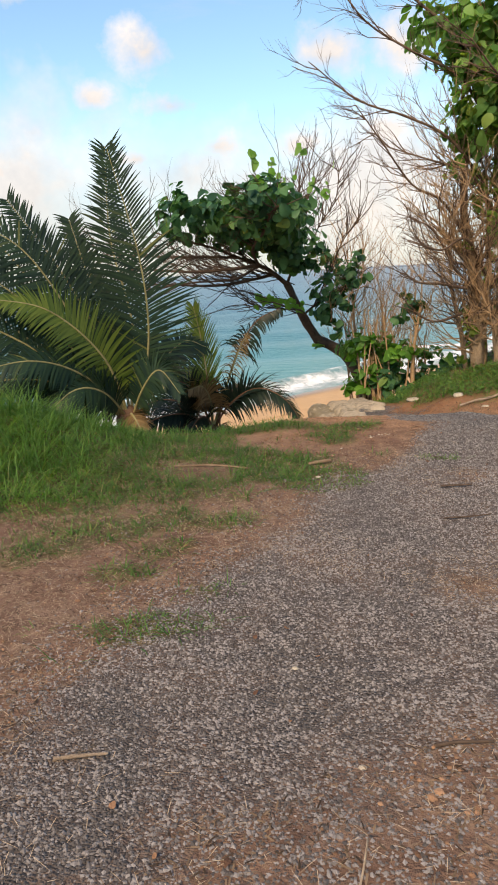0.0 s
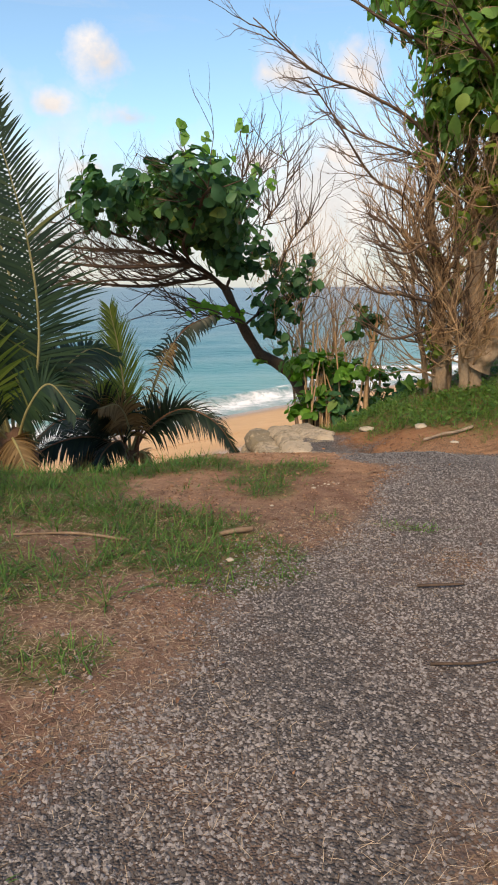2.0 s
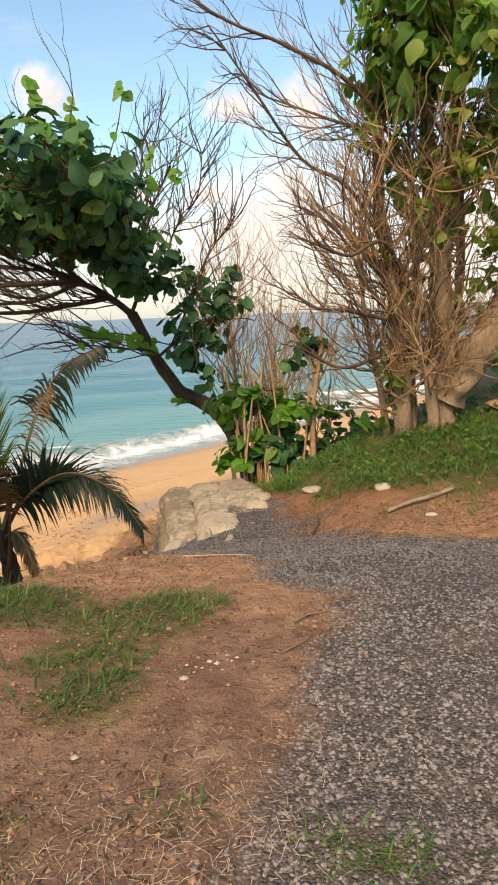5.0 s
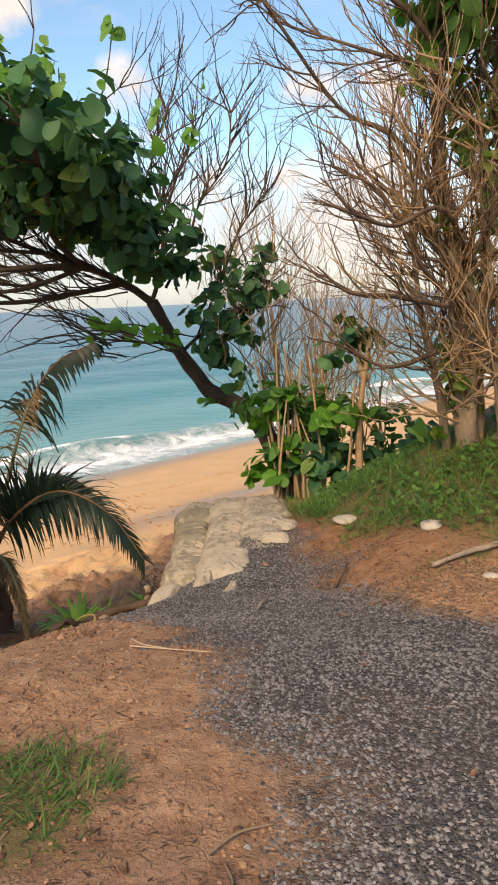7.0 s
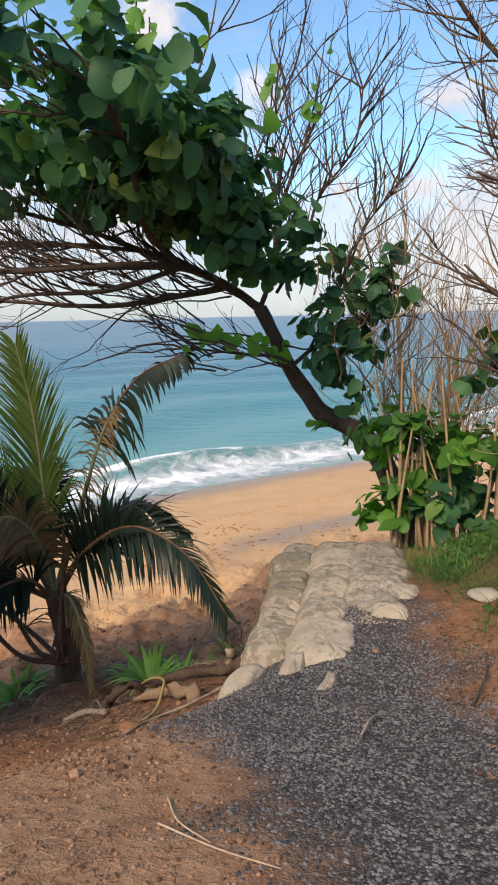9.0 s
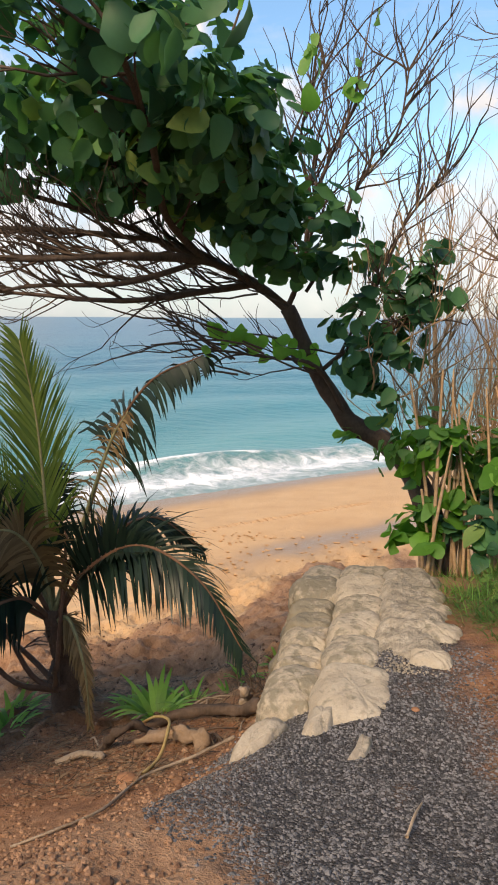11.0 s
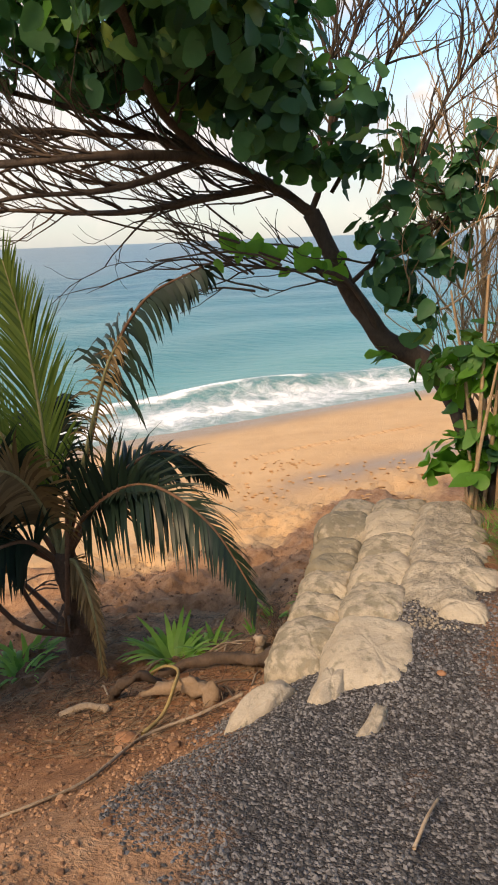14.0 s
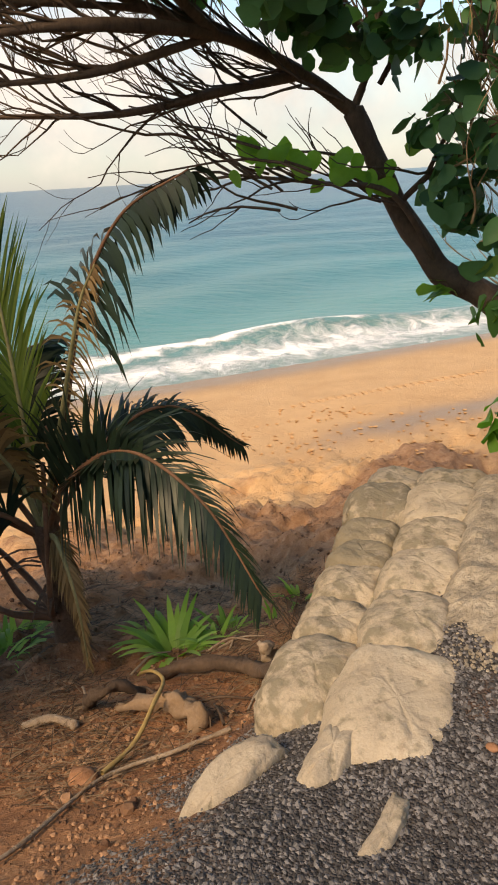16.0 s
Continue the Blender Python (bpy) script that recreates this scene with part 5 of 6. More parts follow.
def build_big_palm():
    rng = random.Random(9)
    b = Vector((-1.62, 9.0, gz(-1.62, 9.0) - 0.1))
    palm = empty("coconut_palm", 0, 0, 0)
    tagged(palm, "large coconut palm with tall upright fronds behind the grass", "palm tree")
    c = Vector((-1.6, 9.0, -0.5))
    palm_trunk(palm, b, c + Vector((0, 0, 0.15)), 0.24, 0.17, rng)
    ends = (
        ((0.33, -0.1, 1.0), (0.33, -0.2, 2.1), (0.06, -0.3, 3.4), 0.8, M_PALM, 0.25, "tall upright frond with a pale midrib"),
        ((0.1, 0.2, 1.2), (-0.1, 0.2, 2.4), (-0.05, 0.1, 3.5), 0.6, M_PALM, 0.3, ""),
        ((-0.3, 0.0, 1.1), (-0.75, -0.1, 2.1), (-1.25, -0.2, 2.9), 0.62, M_PALM, 0.35, ""),
        ((-0.6, -0.2, 1.0), (-1.4, -0.4, 1.9), (-2.3, -0.5, 2.3), 0.65, M_PALM, 0.4, ""),
        ((-0.2, -0.3, 0.9), (-0.75, -0.6, 1.55), (-1.45, -0.8, 1.75), 0.55, M_PALM_YOUNG, 0.5, "yellow-green leaning frond"),
        ((-0.5, 0.3, 0.7), (-1.4, 0.4, 1.1), (-2.4, 0.4, 1.0), 0.6, M_PALM, 0.6, ""),
        ((-0.5, -0.3, 0.5), (-1.3, -0.7, 0.75), (-2.2, -1.0, 0.5), 0.6, M_PALM, 0.7, "low spreading frond"),
        ((0.3, 0.3, 0.6), (0.7, 0.6, 1.0), (1.0, 0.8, 0.9), 0.5, M_PALM, 0.8, ""),
        ((0.25, -0.3, 0.5), (0.5, -0.4, 0.75), (0.75, -0.45, 0.45), 0.42, M_PALM, 0.9, "drooping frond"),
        ((-0.2, -0.5, 0.5), (-0.5, -0.9, 0.6), (-0.9, -1.2, 0.2), 0.5, M_PALM, 0.9, ""),
        ((-1.0, 0.1, 0.9), (-2.0, 0.1, 1.7), (-3.0, 0, 1.9), 0.65, M_PALM, 0.4, ""),
        ((-0.9, 0.5, 1.3), (-1.7, 0.6, 2.4), (-2.4, 0.5, 3.1), 0.65, M_PALM, 0.35, ""),
        ((-0.5, -0.1, 1.2), (-1.1, -0.3, 2.3), (-1.9, -0.5, 2.75), 0.65, M_PALM, 0.5, ""),
        ((-0.8, -0.4, 0.9), (-1.7, -0.8, 1.5), (-2.6, -1.0, 1.5), 0.65, M_PALM, 0.5, ""),
        ((-0.7, -0.2, 0.5), (-1.5, -0.3, 0.6), (-2.4, -0.5, 0.3), 0.6, M_PALM, 0.7, ""),
        ((-0.4, -0.5, 0.7), (-0.9, -1.0, 1.0), (-1.6, -1.3, 0.9), 0.55, M_PALM, 0.7, ""),
        ((-0.15, 0.3, 1.0), (-0.5, 0.5, 1.9), (-0.7, 0.5, 2.7), 0.6, M_PALM, 0.4, ""),
        ((-0.3, 0.4, 0.5), (-0.7, 0.6, 0.6), (-1.3, 0.7, 0.3), 0.6, M_PALM, 0.8, ""),
        ((0.0, 0.5, 0.7), (0.1, 0.9, 1.0), (0.3, 1.3, 0.9), 0.55, M_PALM, 0.8, ""),
        ((0.1, -0.4, 0.2), (0.25, -0.6, 0.0), (0.35, -0.7, -0.4), 0.35, M_PALM_DRY, 1.2, "hanging dead frond"),
    )
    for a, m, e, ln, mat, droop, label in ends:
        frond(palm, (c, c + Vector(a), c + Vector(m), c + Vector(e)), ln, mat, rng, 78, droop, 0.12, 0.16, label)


build_small_palm()
build_big_palm()


# ---- things on the ground ----
def stick(name, pts, r0, r1, mat, label, category, sides=7, rough=0.35, group=""):
    mb = Mesh()
    line = spline(pts, 6)
    tube(mb, line, taper(r0, r1, len(line)), sides, rough, pts[0][0] * 7)
    return tagged(part(name, mb, mat), label, category, group)


def on(x, y, up):
    return (x, y, gz(x, y) + up)


def build_litter():
    stick("fallen_log", (on(2.84, 9.10, 0.03), on(3.05, 9.16, 0.035), on(3.25, 9.24, 0.03), on(3.45, 9.28, 0.03)), 0.014, 0.02, M_DEADWOOD, "bleached fallen branch at the foot of the grassy bank", "branch")
    stick("fallen_log", (on(0.57, 5.30, 0.015), on(0.65, 5.32, 0.02), on(0.75, 5.36, 0.015)), 0.012, 0.016, M_DEADLOG, "short dead branch lying in the grass", "branch")
    stick("stick", (on(1.45, 4.60, 0.012), on(1.56, 4.585, 0.018), on(1.66, 4.60, 0.012)), 0.008, 0.005, M_BARK_DARK, "dark twig on bare red earth", "stick")
    stick("stick", (on(1.68, 6.70, 0.015), on(1.75, 6.76, 0.02), on(1.84, 6.80, 0.010)), 0.005, 0.003, M_DEADLOG, "dark curved twig on the clay", "stick")
    stick("stick", (on(1.58, 6.42, 0.012), on(1.68, 6.5, 0.016), on(1.74, 6.6, 0.014), on(1.72, 6.68, 0.010)), 0.0035, 0.002, M_DEADLOG, "curled dry palm sheath on the clay", "stick")
    stick("stick", (on(0.1, 5.2, 0.015), on(-0.2, 5.26, 0.02), on(-0.5, 5.2, 0.02)), 0.009, 0.006, M_DEADLOG, "dead branch lying across the turf", "branch")
    stick("stick", (on(-0.42, 1.78, 0.01), on(-0.32, 1.79, 0.012), on(-0.26, 1.80, 0.01)), 0.007, 0.005, M_DEADWOOD, "pale wood chip on the gravel", "stick")
    stick("stick", (on(0.40, 1.18, 0.002), on(0.44, 1.3, 0.003), on(0.47, 1.42, 0.002)), 0.003, 0.0025, M_STRAW, "pale straw stalk on the gravel", "stick")
    stick("stick", (on(0.72, 1.78, 0.01), on(0.80, 1.79, 0.012), on(0.90, 1.80, 0.01)), 0.007, 0.004, M_BARK_DARK, "thin brown twig on the gravel", "stick")
    stick("stick", (on(1.30, 3.92, 0.012), on(1.45, 3.9, 0.02), on(1.58, 3.93, 0.012)), 0.006, 0.004, M_BARK_DARK, "brown twig on the gravel", "stick")
    stick("stick", (on(1.80, 8.95, 0.01), on(1.83, 9.08, 0.03), on(1.86, 9.2, 0.02)), 0.006, 0.004, M_STRAW, "dry stalk standing in the gravel", "stick")
    stick("stick", (on(2.3, 9.4, 0.01), on(2.38, 9.6, 0.05), on(2.42, 9.75, 0.02)), 0.008, 0.005, M_BARK_DARK, "bent root at the edge of the track", "root")
    stick("stick", (on(1.22, 8.2, 0.01), on(1.3, 8.05, 0.015), on(1.42, 7.95, 0.01)), 0.004, 0.002, M_STRAW, "forked dry stalk on the clay", "stick")
    stick("stick", (on(1.25, 8.02, 0.01), on(1.45, 7.92, 0.012), on(1.62, 7.88, 0.01)), 0.0035, 0.002, M_STRAW, "pale dry stalk on the clay", "stick")
    # tangle of roots and driftwood beside the wall
    stick("driftwood_log", (on(0.25, 10.42, 0.03), on(0.42, 10.47, 0.06), on(0.56, 10.45, 0.07), on(0.72, 10.36, 0.03)), 0.026, 0.045, M_DEADLOG, "stubby weathered driftwood on the slope", "log", 14, 1.5)
    stick("driftwood_log", (on(0.2, 10.75, 0.04), on(0.5, 10.85, 0.06), on(0.8, 10.8, 0.06), on(0.98, 10.62, 0.05)), 0.028, 0.045, M_BARK_DARK, "dark half-buried log beside the sandbags", "log", 10, 0.8)
    stick("driftwood_log", (on(0.82, 10.9, 0.02), on(0.85, 10.84, 0.14), on(0.84, 10.78, 0.22)), 0.035, 0.022, M_DEADWOOD, "broken upright stump end beside the sandbags", "log", 9, 1.4)
    stick("driftwood_log", (on(-0.2, 10.27, 0.02), on(-0.05, 10.3, 0.035), on(0.1, 10.28, 0.02)), 0.02, 0.022, M_DEADWOOD, "short pale wood piece on the earth", "log")
    stick("root", (on(0.2, 9.15, 0.01), on(0.36, 9.25, 0.015), on(0.49, 9.45, 0.02), on(0.5, 9.9, 0.02), on(0.72, 10.1, 0.03), on(0.92, 10.2, 0.03)), 0.006, 0.010, M_DEADWOOD, "long brown root lying over the slope", "root")
    stick("vine", (on(0.48, 9.95, 0.02), on(0.5, 10.15, 0.05), on(0.48, 10.35, 0.12), on(0.42, 10.55, 0.12), on(0.3, 10.66, 0.1), on(0.15, 10.78, 0.06), on(0.05, 10.9, 0.02)), 0.011, 0.008, M_VINE, "ochre vine looping over the driftwood", "vine")
    stick("root", (on(0.0, 10.5, 0.02), on(0.12, 10.4, 0.1), on(0.22, 10.45, 0.14), on(0.3, 10.55, 0.03)), 0.03, 0.02, M_BARK_DARK, "charred dark root stump", "root", 9, 1.2)
    rng = random.Random(17)
    for i in range(14):
        x, y = rng.uniform(-0.1, 0.95), rng.uniform(10.2, 11.2)
        a = rng.uniform(0, 3.14)
        l = rng.uniform(0.12, 0.3)
        stick("twig", (on(x, y, 0.015), on(x + l * 0.5 * math.cos(a), y + l * 0.5 * math.sin(a), 0.05), on(x + l * math.cos(a), y + l * math.sin(a), 0.02)), 0.008, 0.005, M_BARK_DARK if i % 2 else M_DEADWOOD,
              "thin dead twig in the debris below the palm", "twig", 5, 0.2, "twigs of the debris heap")
    # tangle of rusty wire vine at the foot of the wall
    for k in range(5):
        c = Vector((0.78, 11.35, gz(0.78, 11.35) + 0.12))
        pts = [tuple(c + Vector((math.cos(w + k) * rng.uniform(0.06, 0.14), math.sin(w * 1.3) * 0.05, math.sin(w + k * 0.7) * rng.uniform(0.06, 0.14)))) for w in (0, 1.2, 2.4, 3.6, 4.8, 6.0)]
        pts[0] = on(0.76 + 0.02 * k, 11.35, -0.01)
        stick("wiry_vine", pts, 0.004, 0.003, M_BARK_DARK, "wiry rust-brown vine tangle below the wall", "vine", 4, 0)


def pebble(mb, p, size, rng, flat=0.6):
    """An angular stone chip of eight faces."""
    a = rng.uniform(0, 6.28)
    ca, sa = math.cos(a) * size, math.sin(a) * size
    r = rng.random
    vs = [p + Vector((ca * (0.7 + r() * 0.6), sa * (0.7 + r() * 0.6), size * 0.1)), p + Vector((-sa * (0.5 + r() * 0.5), ca * (0.5 + r() * 0.5), size * 0.15)),
          p + Vector((-ca * (0.7 + r() * 0.6), -sa * (0.7 + r() * 0.6), 0)), p + Vector((sa * (0.5 + r() * 0.5), -ca * (0.5 + r() * 0.5), size * 0.05)),
          p + Vector((ca * (r() - 0.5), sa * (r() - 0.5), size * flat * (0.7 + r() * 0.7)))]
    mb.add(vs, [(0, 1, 4), (1, 2, 4), (2, 3, 4), (3, 0, 4)])


def build_gravel():
    rng = random.Random(41)
    old, fresh = Mesh(), Mesh()
    count = 0
    while count < 190000:
        y = 0.6 + 10.0 * rng.random() ** 1.15
        x = rng.uniform(-1.2, 4.4)
        g, t, sd, w = masks(x, y)
        k = g + 0.9 * (noise.noise(Vector((x * 2.2, y * 2.2, 0))) * 0.5)
        keep = (0.03 if x < lin(GRAVEL_L, y) - 0.4 else 0.14 + 0.4 * (1 - sstep(1.6, 3.2, y))) * (1 - 0.85 * sstep(5.0, 6.0, y)) * (1 - sstep(1.6, 3.4, x)) * sstep(-1.2, -0.7, x) * sstep(0.6, 1.1, y) + 0.84 * sstep(0.25, 0.8, k)
        if y > 5.6 and (x < 0.3 or g < 0.3 and x < 2.2) or rng.random() > keep:
            continue
        size = rng.uniform(0.004, 0.0098) * (1.35 if rng.random() < 0.08 else 1) * (1.0 + 0.2 * sstep(5, 7.5, y))
        pebble(fresh if rng.random() < sstep(6.0, 7.6, y) else old, place(x, y, -0.001), size, rng)
        count += 1
    tagged(part("gravel", old, M_STONE, smooth=False), "loose angular grey gravel on the track", "gravel", kind="stuff")
    tagged(part("gravel", fresh, M_STONE_DARK, smooth=False), "dark blue-grey gravel heaped against the sandbags", "gravel", kind="stuff")


def clod(mb, p, size, rng):
    """A rounded crumb of earth."""
    vs = []
    for j, (h, w) in enumerate(((-0.4, 0.8), (0.3, 1.0), (0.8, 0.55))):
        for i in range(6):
            a = 2 * math.pi * (i + 0.5 * (j % 2)) / 6
            k = size * w * rng.uniform(0.75, 1.2)
            vs.append(p + Vector((math.cos(a) * k, math.sin(a) * k, size * h * rng.uniform(0.8, 1.1))))
    fs = [(j * 6 + i, j * 6 + (i + 1) % 6, j * 6 + 6 + (i + 1) % 6, j * 6 + 6 + i) for j in range(2) for i in range(6)]
    mb.add(vs, fs + [(12, 13, 14, 15, 16, 17)])


def build_crumbs():
    """Crumbled mortar and gravel lying over the landward side of the wall."""
    rng = random.Random(44)
    mb = Mesh()
    nx, ny = 20, 60
    for j in range(ny + 1):
        for i in range(nx + 1):
            u, y = i / nx, 10.2 + 2.0 * j / ny
            x = 1.60 + 0.52 * u
            h = lin(((10, -0.78), (10.5, -0.725), (10.8, -0.72), (12.2, -0.915)), y) + 0.02 - 0.2 * (2 * u - 1) ** 4 - 0.5 * max(0, 10.45 - y)
            q = Vector((x * 9, y * 9, 3))
            mb.v.append(Vector((x, y, h + 0.03 * noise.noise(q * 0.5) + 0.022 * noise.noise(q) + 0.014 * noise.noise(q * 2.6))))
    mb.f += [(j * (nx + 1) + i, j * (nx + 1) + i + 1, (j + 1) * (nx + 1) + i + 1, (j + 1) * (nx + 1) + i) for j in range(ny) for i in range(nx)]
    for i in range(2600):
        y = rng.uniform(10.25, 12.1)
        x = rng.gauss(1.83, 0.10)
        clod(mb, Vector((x, y, max(gz(x, y), lin(((10, -0.74), (10.8, -0.735), (12.2, -0.93)), y) - 0.6 * max(0, abs(x - 1.83) - 0.1)))), rng.uniform(0.002, 0.008), rng)
    tagged(part("mortar_crumbs", mb, M_MORTAR, smooth=False), "crumbled pale mortar over the wall's top", "rubble", kind="stuff")


def build_clods():
    rng = random.Random(43)
    mb = Mesh()
    for i in range(14000):
        x, y = (rng.uniform(0.2, 2.4), rng.uniform(5.2, 9.2)) if i % 5 < 3 else (rng.uniform(-1.7, 2.0), 0.8 + 5.0 * rng.random())
        g, t, sd, w = masks(x, y)
        if g > 0.5 or rng.random() > 0.55 + 0.8 * noise.noise(Vector((x * 1.8, y * 1.8, 31))):
            continue
        clod(mb, place(x, y, 0.001), rng.uniform(0.0025, 0.008) * (1 if rng.random() < 0.97 else 2.0), rng)
    for i in range(5000):
        x, y = rng.uniform(-0.9, 1.15), rng.uniform(8.3, 10.5)
        if masks(x, y)[0] > 0.45 or rng.random() > 0.5 + 0.9 * noise.noise(Vector((x * 2.2, y * 2.2, 33))):
            continue
        clod(mb, place(x, y, 0.001), rng.uniform(0.003, 0.011) * (1 if rng.random() < 0.96 else 2.2), rng)
    tagged(part("clay_clods", mb, M_CLOD, smooth=False), "crumbled lumps of red clay on bare earth", "earth", kind="stuff")


M_CLOD = two_tone("clay_clod", (0.105, 0.055, 0.034), (0.33, 0.195, 0.12), 5, 50, 0.95, 0.003, island=0.5)


def build_grass():
    rng = random.Random(47)
    mb, mt = Mesh(), Mesh()
    n = tries = 0
    while n < 13500 and tries < 300000:
        tries += 1
        if rng.random() < 0.70:
            x, y = rng.uniform(-5.5, 1.9), rng.uniform(2.0, 8.0)
        else:
            x, y = rng.uniform(2.1, 7.5), rng.uniform(8.6, 13.2)
        t = masks(x, y)[1] + 0.35 * noise.noise(Vector((x * 3.1, y * 3.1, 4)))
        if rng.random() > sstep(0.25, 0.9, t):
            continue
        tall = 0.05 + 0.06 * rng.random()
        if x < -0.7 and y > 4.3:
            tall = 0.13 + (0.12 + 0.2 * rng.random()) * sstep(0.7, 2.2, -x)
        elif x < 0.6 and y > 4.4:
            tall = 0.08 + 0.08 * rng.random()
        elif x > 2.1:
            tall = 0.08 + 0.13 * rng.random()
        lean = Vector((rng.gauss(0.1, 0.25), rng.gauss(0, 0.25), 0))
        for k in range(rng.randint(8, 13)):
            w, o = rng.uniform(0, 6.28), rng.random() * (0.03 + tall * 0.25)
            way = Vector((math.cos(w) * 0.75, math.sin(w) * 0.75, 1)) * 1.0 + lean
            px, py = x + math.cos(w) * o, y + math.sin(w) * o
            blade(mt if tall > 0.16 else mb, place(px, py, -0.01), way, tall * rng.uniform(0.5, 1.35), 0.0052 + tall * 0.012, rng.uniform(0.4, 2.2), rng, 3)
        n += 1
    tagged(part("grass", mb, M_GRASS, smooth=False), "short patchy green turf beside the track", "grass", kind="stuff")
    tagged(part("tall_grass", mt, M_GRASS_TALL, smooth=False), "long tufted green grass on the banks", "grass", kind="stuff")


def build_straw():
    rng = random.Random(53)
    mb = Mesh()
    for i in range(115000):
        x, y = rng.uniform(-1.8, 2.6), 0.7 + 7.5 * rng.random() ** 1.1
        g, t, sd, w = masks(x, y)
        dens = noise.noise(Vector((x * 1.1, y * 1.1, 8)))
        if rng.random() > 0.10 + 0.7 * dens + (0.75 - 0.9 * g) * (1 - sstep(5.4, 6.4, y)) - 0.3 * sstep(5.4, 6.4, y):
            continue
        if y < 2.3 and x > -0.55 and rng.random() < 0.7:
            continue
        a = rng.uniform(0, 6.28)
        p = place(x, y, 0.004 + rng.random() * 0.008)
        blade(mb, p, Vector((math.cos(a), math.sin(a), rng.uniform(-0.02, 0.12))), rng.uniform(0.012, 0.07), 0.0022, 0.15, rng, 2)
    tagged(part("straw", mb, M_STRAW, smooth=False), "scattered dry grass straw on the ground", "straw", kind="stuff")
    mb = Mesh()
    for i in range(70000):
        x, y = (rng.uniform(-1.8, 2.0), 0.7 + 7.6 * rng.random()) if i % 5 > 1 else (rng.uniform(1.9, 4.4), rng.uniform(7.6, 10.4))
        g, t, sd, w = masks(x, y)
        if g > 0.62 or rng.random() > 0.5 - (0.16 if x < 1.9 else 0.0) * max(0, y - 4.8) + 1.1 * noise.noise(Vector((x * 1.3, y * 1.3, 18))):
            continue
        a = rng.uniform(0, 6.28)
        blade(mb, place(x, y, 0.003 + rng.random() * 0.006), Vector((math.cos(a), math.sin(a), rng.uniform(-0.05, 0.2))), rng.uniform(0.01, 0.045), rng.uniform(0.004, 0.009), 0.3, rng, 2)
    tagged(part("leaf_litter", mb, M_LITTER, smooth=False), "brown crumbled leaf litter on the clay", "leaf litter", kind="stuff")
    mb = Mesh()
    for i in range(420):
        x, y = (rng.uniform(2.2, 4.4), rng.uniform(8.6, 10.3)) if i % 3 else (rng.uniform(-1.5, 2.4), rng.uniform(1.2, 8))
        p = place(x, y, 0.012)
        round_leaf(mb, p, Vector((rng.gauss(0, 0.3), rng.gauss(0, 0.3), 1)), rng.uniform(0.01, 0.028) if i % 3 else rng.uniform(0.008, 0.022), rng)
    tagged(part("dead_leaves", mb, M_DEADLEAF, smooth=False), "fallen red-brown leaves under the bank", "leaves", kind="stuff")


def rock(x, y, r, flat, label, seed, name="stone", mat=None):
    mb = Mesh()
    vs, fs = [], []
    for j in range(9):
        for i in range(12):
            th, ph = 2 * math.pi * i / 12, math.pi * j / 8
            d = Vector((math.sin(ph) * math.cos(th) * 1.35, math.sin(ph) * math.sin(th), math.cos(ph) * flat))
            vs.append(d * r * (1 + 0.25 * noise.noise(d * 1.9 + Vector((seed, 0, 0)))))
    for j in range(8):
        for i in range(12):
            k = (i + 1) % 12
            fs.append((j * 12 + i, (j + 1) * 12 + i, (j + 1) * 12 + k, j * 12 + k))
    mb.add(vs, fs)
    ob = part(name, mb, mat or M_ROCK)
    ob.location = place(x, y, r * flat * 0.25)
    return tagged(ob, label, "stone")


def build_stones():
    rock(2.52, 10.5, 0.08, 0.45, "flat pale stone at the foot of the bank", 1)
    rock(3.0, 9.75, 0.06, 0.7, "small grey stone in the bank grass", 2)
    rock(3.1, 8.85, 0.034, 0.5, "small pale stone beside the fallen branch", 3)
    rock(0.40, 9.93, 0.05, 0.7, "brown weathered coconut husk lying on the slope", 4, "coconut_husk", M_HUSK)
    rock(1.86, 9.95, 0.015, 0.7, "small orange stone on the gravel", 5, "pebble", M_HUSK)
    for i, (x, y, r) in enumerate(((0.5, 1.72, 0.010), (0.48, 1.22, 0.012), (0.33, 2.3, 0.010), (0.9, 5.9, 0.010), (1.22, 6.3, 0.012), (0.62, 4.95, 0.016))):
        rock(x, y, r, 0.7, "small loose stone on the track", 10 + i, "pebble")
    # grey ash scar
    mb = Mesh()
    rng = random.Random(2)
    for i in range(16):
        pebble(mb, place(1.33 + rng.gauss(0, 0.06), 6.4 + rng.gauss(0, 0.04), 0), rng.uniform(0.006, 0.016), rng, 0.5)
    tagged(part("ash_flakes", mb, M_ASH, smooth=False), "pale crumbs of ash on the clay", "ash", kind="stuff")


def strap_plant(x, y, n, size, seed):
    rng = random.Random(seed)
    mb = Mesh()
    p = place(x, y, -0.02)
    for i in range(n):
        w = rng.uniform(0, 6.28)
        blade(mb, p + Vector((math.cos(w), math.sin(w), 0)) * 0.05, Vector((math.cos(w) * 0.6, math.sin(w) * 0.6, 1.0)), size * rng.uniform(0.5, 1.15), 0.062 * size / 0.35, rng.uniform(0.7, 2.0), rng, 5)
    tagged(part("strap_leaf_plant", mb, M_STRAP), "clump of bright green strap leaves on the slope", "plant", "strap-leaf plants on the slope")


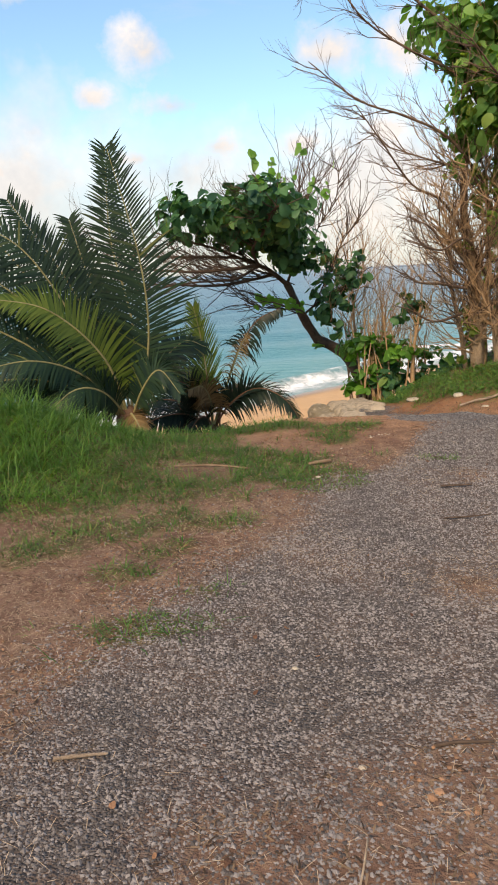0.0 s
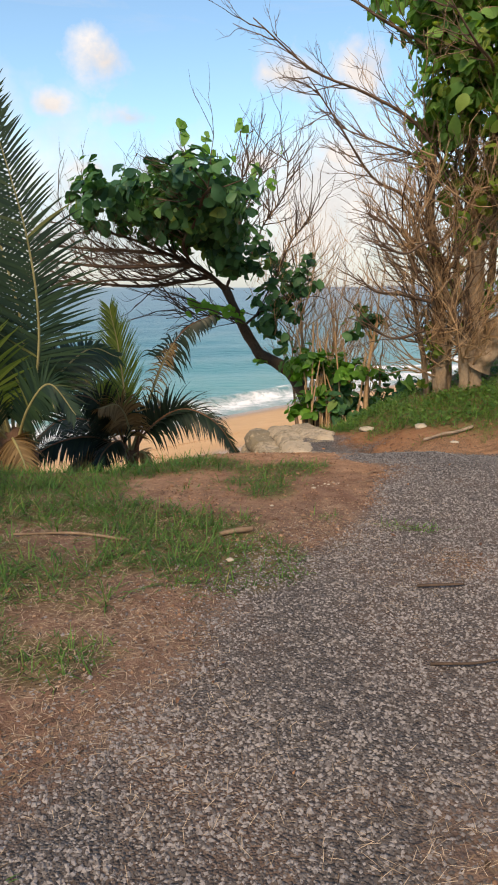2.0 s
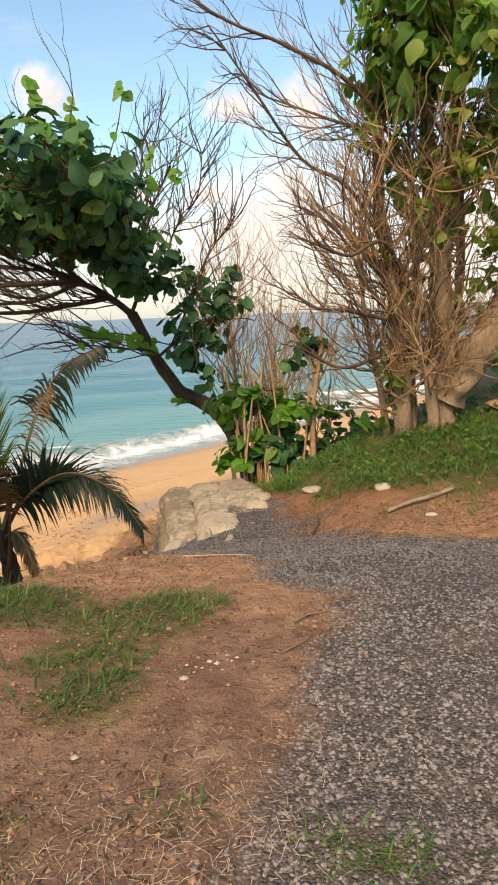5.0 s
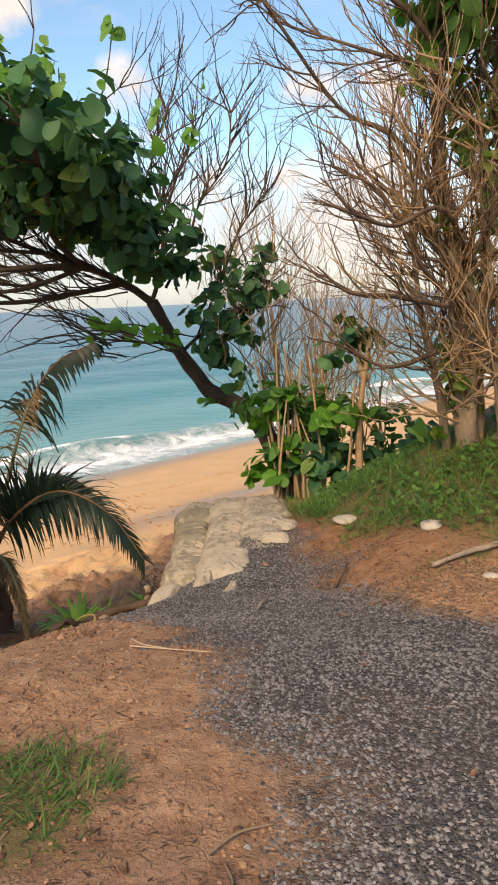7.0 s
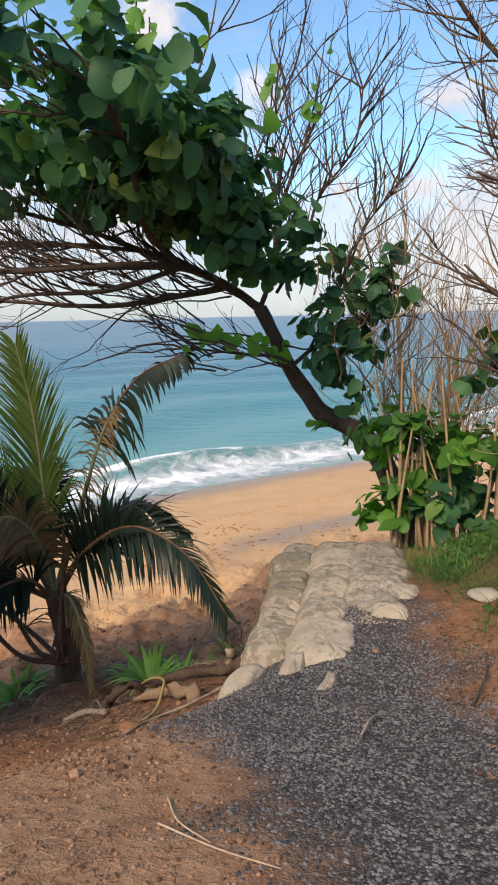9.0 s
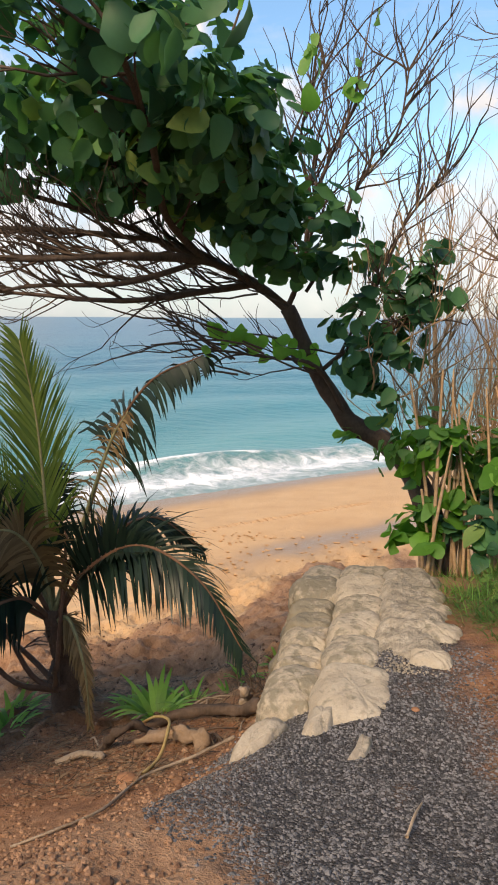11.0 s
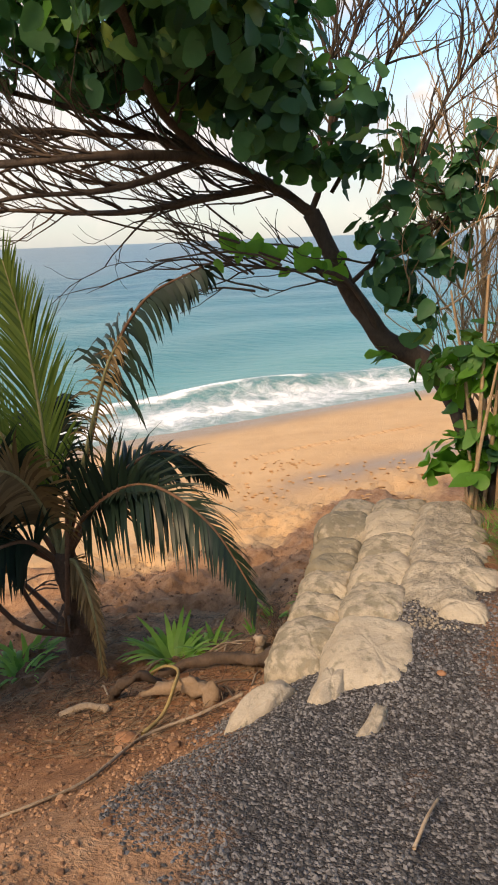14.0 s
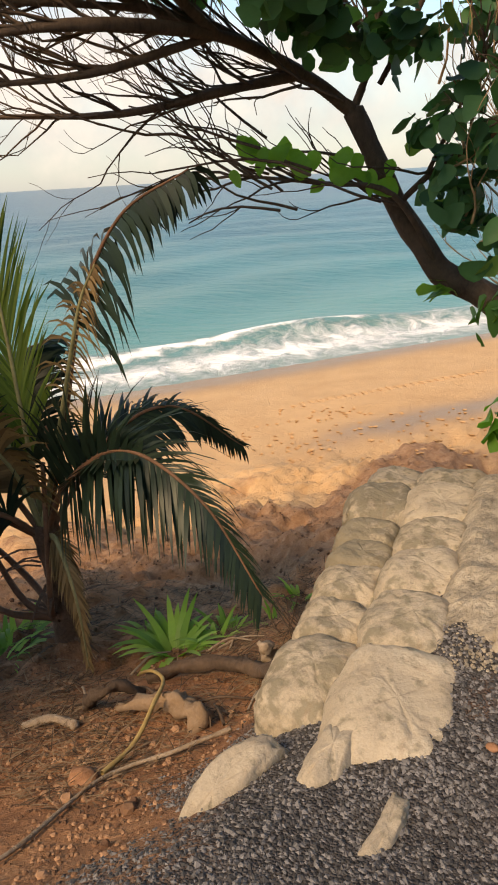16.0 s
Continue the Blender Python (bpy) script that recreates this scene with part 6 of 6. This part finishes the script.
def build_slope_debris():
    """Dead leaflets, bark shreds and small stones on the dark slope below the palm."""
    rng = random.Random(66)
    mb = Mesh()
    for i in range(15000):
        x, y = rng.uniform(-1.6, 1.1), rng.uniform(9.7, 12.9)
        if rng.random() > 0.5 + 0.9 * noise.noise(Vector((x * 1.5, y * 1.5, 21))):
            continue
        a = rng.gauss(0.5, 0.7)
        blade(mb, place(x, y, 0.006 + rng.random() * 0.02), Vector((math.cos(a), math.sin(a), rng.uniform(-0.05, 0.25))), rng.uniform(0.03, 0.2), 0.006, 0.3, rng, 3)
    tagged(part("dead_leaflets", mb, M_LITTER, smooth=False), "brown dead palm leaflets strewn over the slope", "leaf litter", kind="stuff")
    mb = Mesh()
    for i in range(5000):
        x, y = rng.uniform(-2.2, 1.0), rng.uniform(9.6, 15.5)
        if rng.random() > 0.5 + 0.9 * noise.noise(Vector((x * 1.2, y * 1.2, 41))):
            continue
        clod(mb, place(x, y, 0), rng.uniform(0.004, 0.016) * (2 if rng.random() < 0.03 else 1), rng)
    tagged(part("scarp_stones", mb, M_CLOD, smooth=False), "loose lumps of earth on the eroded scarp", "earth", kind="stuff")


M_HUSK = two_tone("rusty_husk", (0.16, 0.075, 0.04), (0.36, 0.19, 0.11), 8, 50, 0.9, 0.006)
M_LITTER = two_tone("brown_leaf_litter", (0.045, 0.03, 0.02), (0.22, 0.15, 0.095), 5, 30, 0.9, 0, island=0.7)


def build_plants():
    for i, (x, y, n, s) in enumerate(((0.08, 11.25, 46, 0.36), (-0.15, 11.45, 24, 0.32), (0.22, 11.7, 18, 0.28), (0.3, 11.35, 14, 0.22), (-1.05, 11.15, 26, 0.36), (-1.4, 11.4, 24, 0.34), (-0.95, 10.95, 18, 0.28), (0.5, 12.35, 16, 0.2), (0.78, 12.6, 12, 0.2), (0.45, 12.0, 12, 0.18), (-1.0, 10.9, 12, 0.22))):
        strap_plant(x, y, n, s, 60 + i)
    # creeping broad-leaved ground cover on the bank
    rng = random.Random(77)
    mb = Mesh()
    for i in range(3200):
        x, y = rng.uniform(2.4, 5.4), rng.uniform(9.6, 12.9)
        if masks(x, y)[1] < 0.45 or noise.noise(Vector((x * 1.4, y * 1.4, 71))) < rng.uniform(-0.25, 0.2):
            continue
        round_leaf(mb, place(x, y, rng.uniform(0.02, 0.12)), Vector((rng.gauss(0, 0.4), rng.gauss(0, 0.4) - 0.3, 1)), rng.uniform(0.02, 0.048), rng)
    tagged(part("ground_cover", mb, M_COVER, smooth=False), "low creeping green leaves on the bank", "ground cover", kind="stuff")


def build_footprints():
    rng = random.Random(81)
    mb = Mesh()
    for i in range(46):
        u = i / 45
        x, y = -2.2 + 3.4 * u, 20.6 + 3.0 * u + 0.18 * (i % 2)
        p = place(x, y, -0.02)
        vs = [p]
        for k in range(10):
            w = 2 * math.pi * k / 10
            vs.append(p + Vector((math.cos(w) * 0.07, math.sin(w) * 0.04, 0.026 + 0.012 * math.sin(w * 2))))
        mb.add(vs, [(0, k + 1, (k + 1) % 10 + 1) for k in range(10)])
    for i in range(160):
        x, y = rng.uniform(-2.6, 1.6), rng.uniform(17.5, 20.6)
        p = place(x, y, -0.015)
        vs = [p]
        r = rng.uniform(0.025, 0.06)
        for k in range(8):
            w = 2 * math.pi * k / 8
            vs.append(p + Vector((math.cos(w) * r, math.sin(w) * r * 0.7, 0.025 + 0.015 * rng.random())))
        mb.add(vs, [(0, k + 1, (k + 1) % 8 + 1) for k in range(8)])
    tagged(part("footprints", mb, M_FOOT), "trodden prints across the orange sand", "footprints", kind="stuff")


M_FOOT = two_tone("trodden_sand", (0.36, 0.21, 0.10), (0.60, 0.38, 0.20), 4, 50, 0.95, 0.004)


def build_headland():
    mb = Mesh()
    rng = random.Random(91)
    n = 60
    for i in range(n):
        u = i / (n - 1)
        a = radians(6 + 40 * u)
        h = (6 + 26 * sstep(0, 0.6, u)) * (1 + 0.3 * noise.noise(Vector((u * 9, 0, 0))))
        for r, k in ((2600, 0), (2650, 0.7), (2800, 1)):
            mb.v.append(Vector((math.sin(a) * r, math.cos(a) * r, SEA_Z - 2 + h * k)))
    for i in range(n - 1):
        for k in range(2):
            mb.f.append((i * 3 + k, i * 3 + 3 + k, i * 3 + 4 + k, i * 3 + 1 + k))
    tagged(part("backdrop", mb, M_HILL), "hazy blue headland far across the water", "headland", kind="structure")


# distance haze is painted in as a pale blue-grey hill colour
M_HILL = two_tone("haze_tinted_hill", (0.16, 0.21, 0.27), (0.22, 0.27, 0.32), 0.01, 0.05, 1.0, 0)

build_litter()
build_stones()
build_plants()
build_slope_debris()
build_footprints()
build_headland()
build_clods()
build_crumbs()
build_straw()
build_grass()
build_gravel()
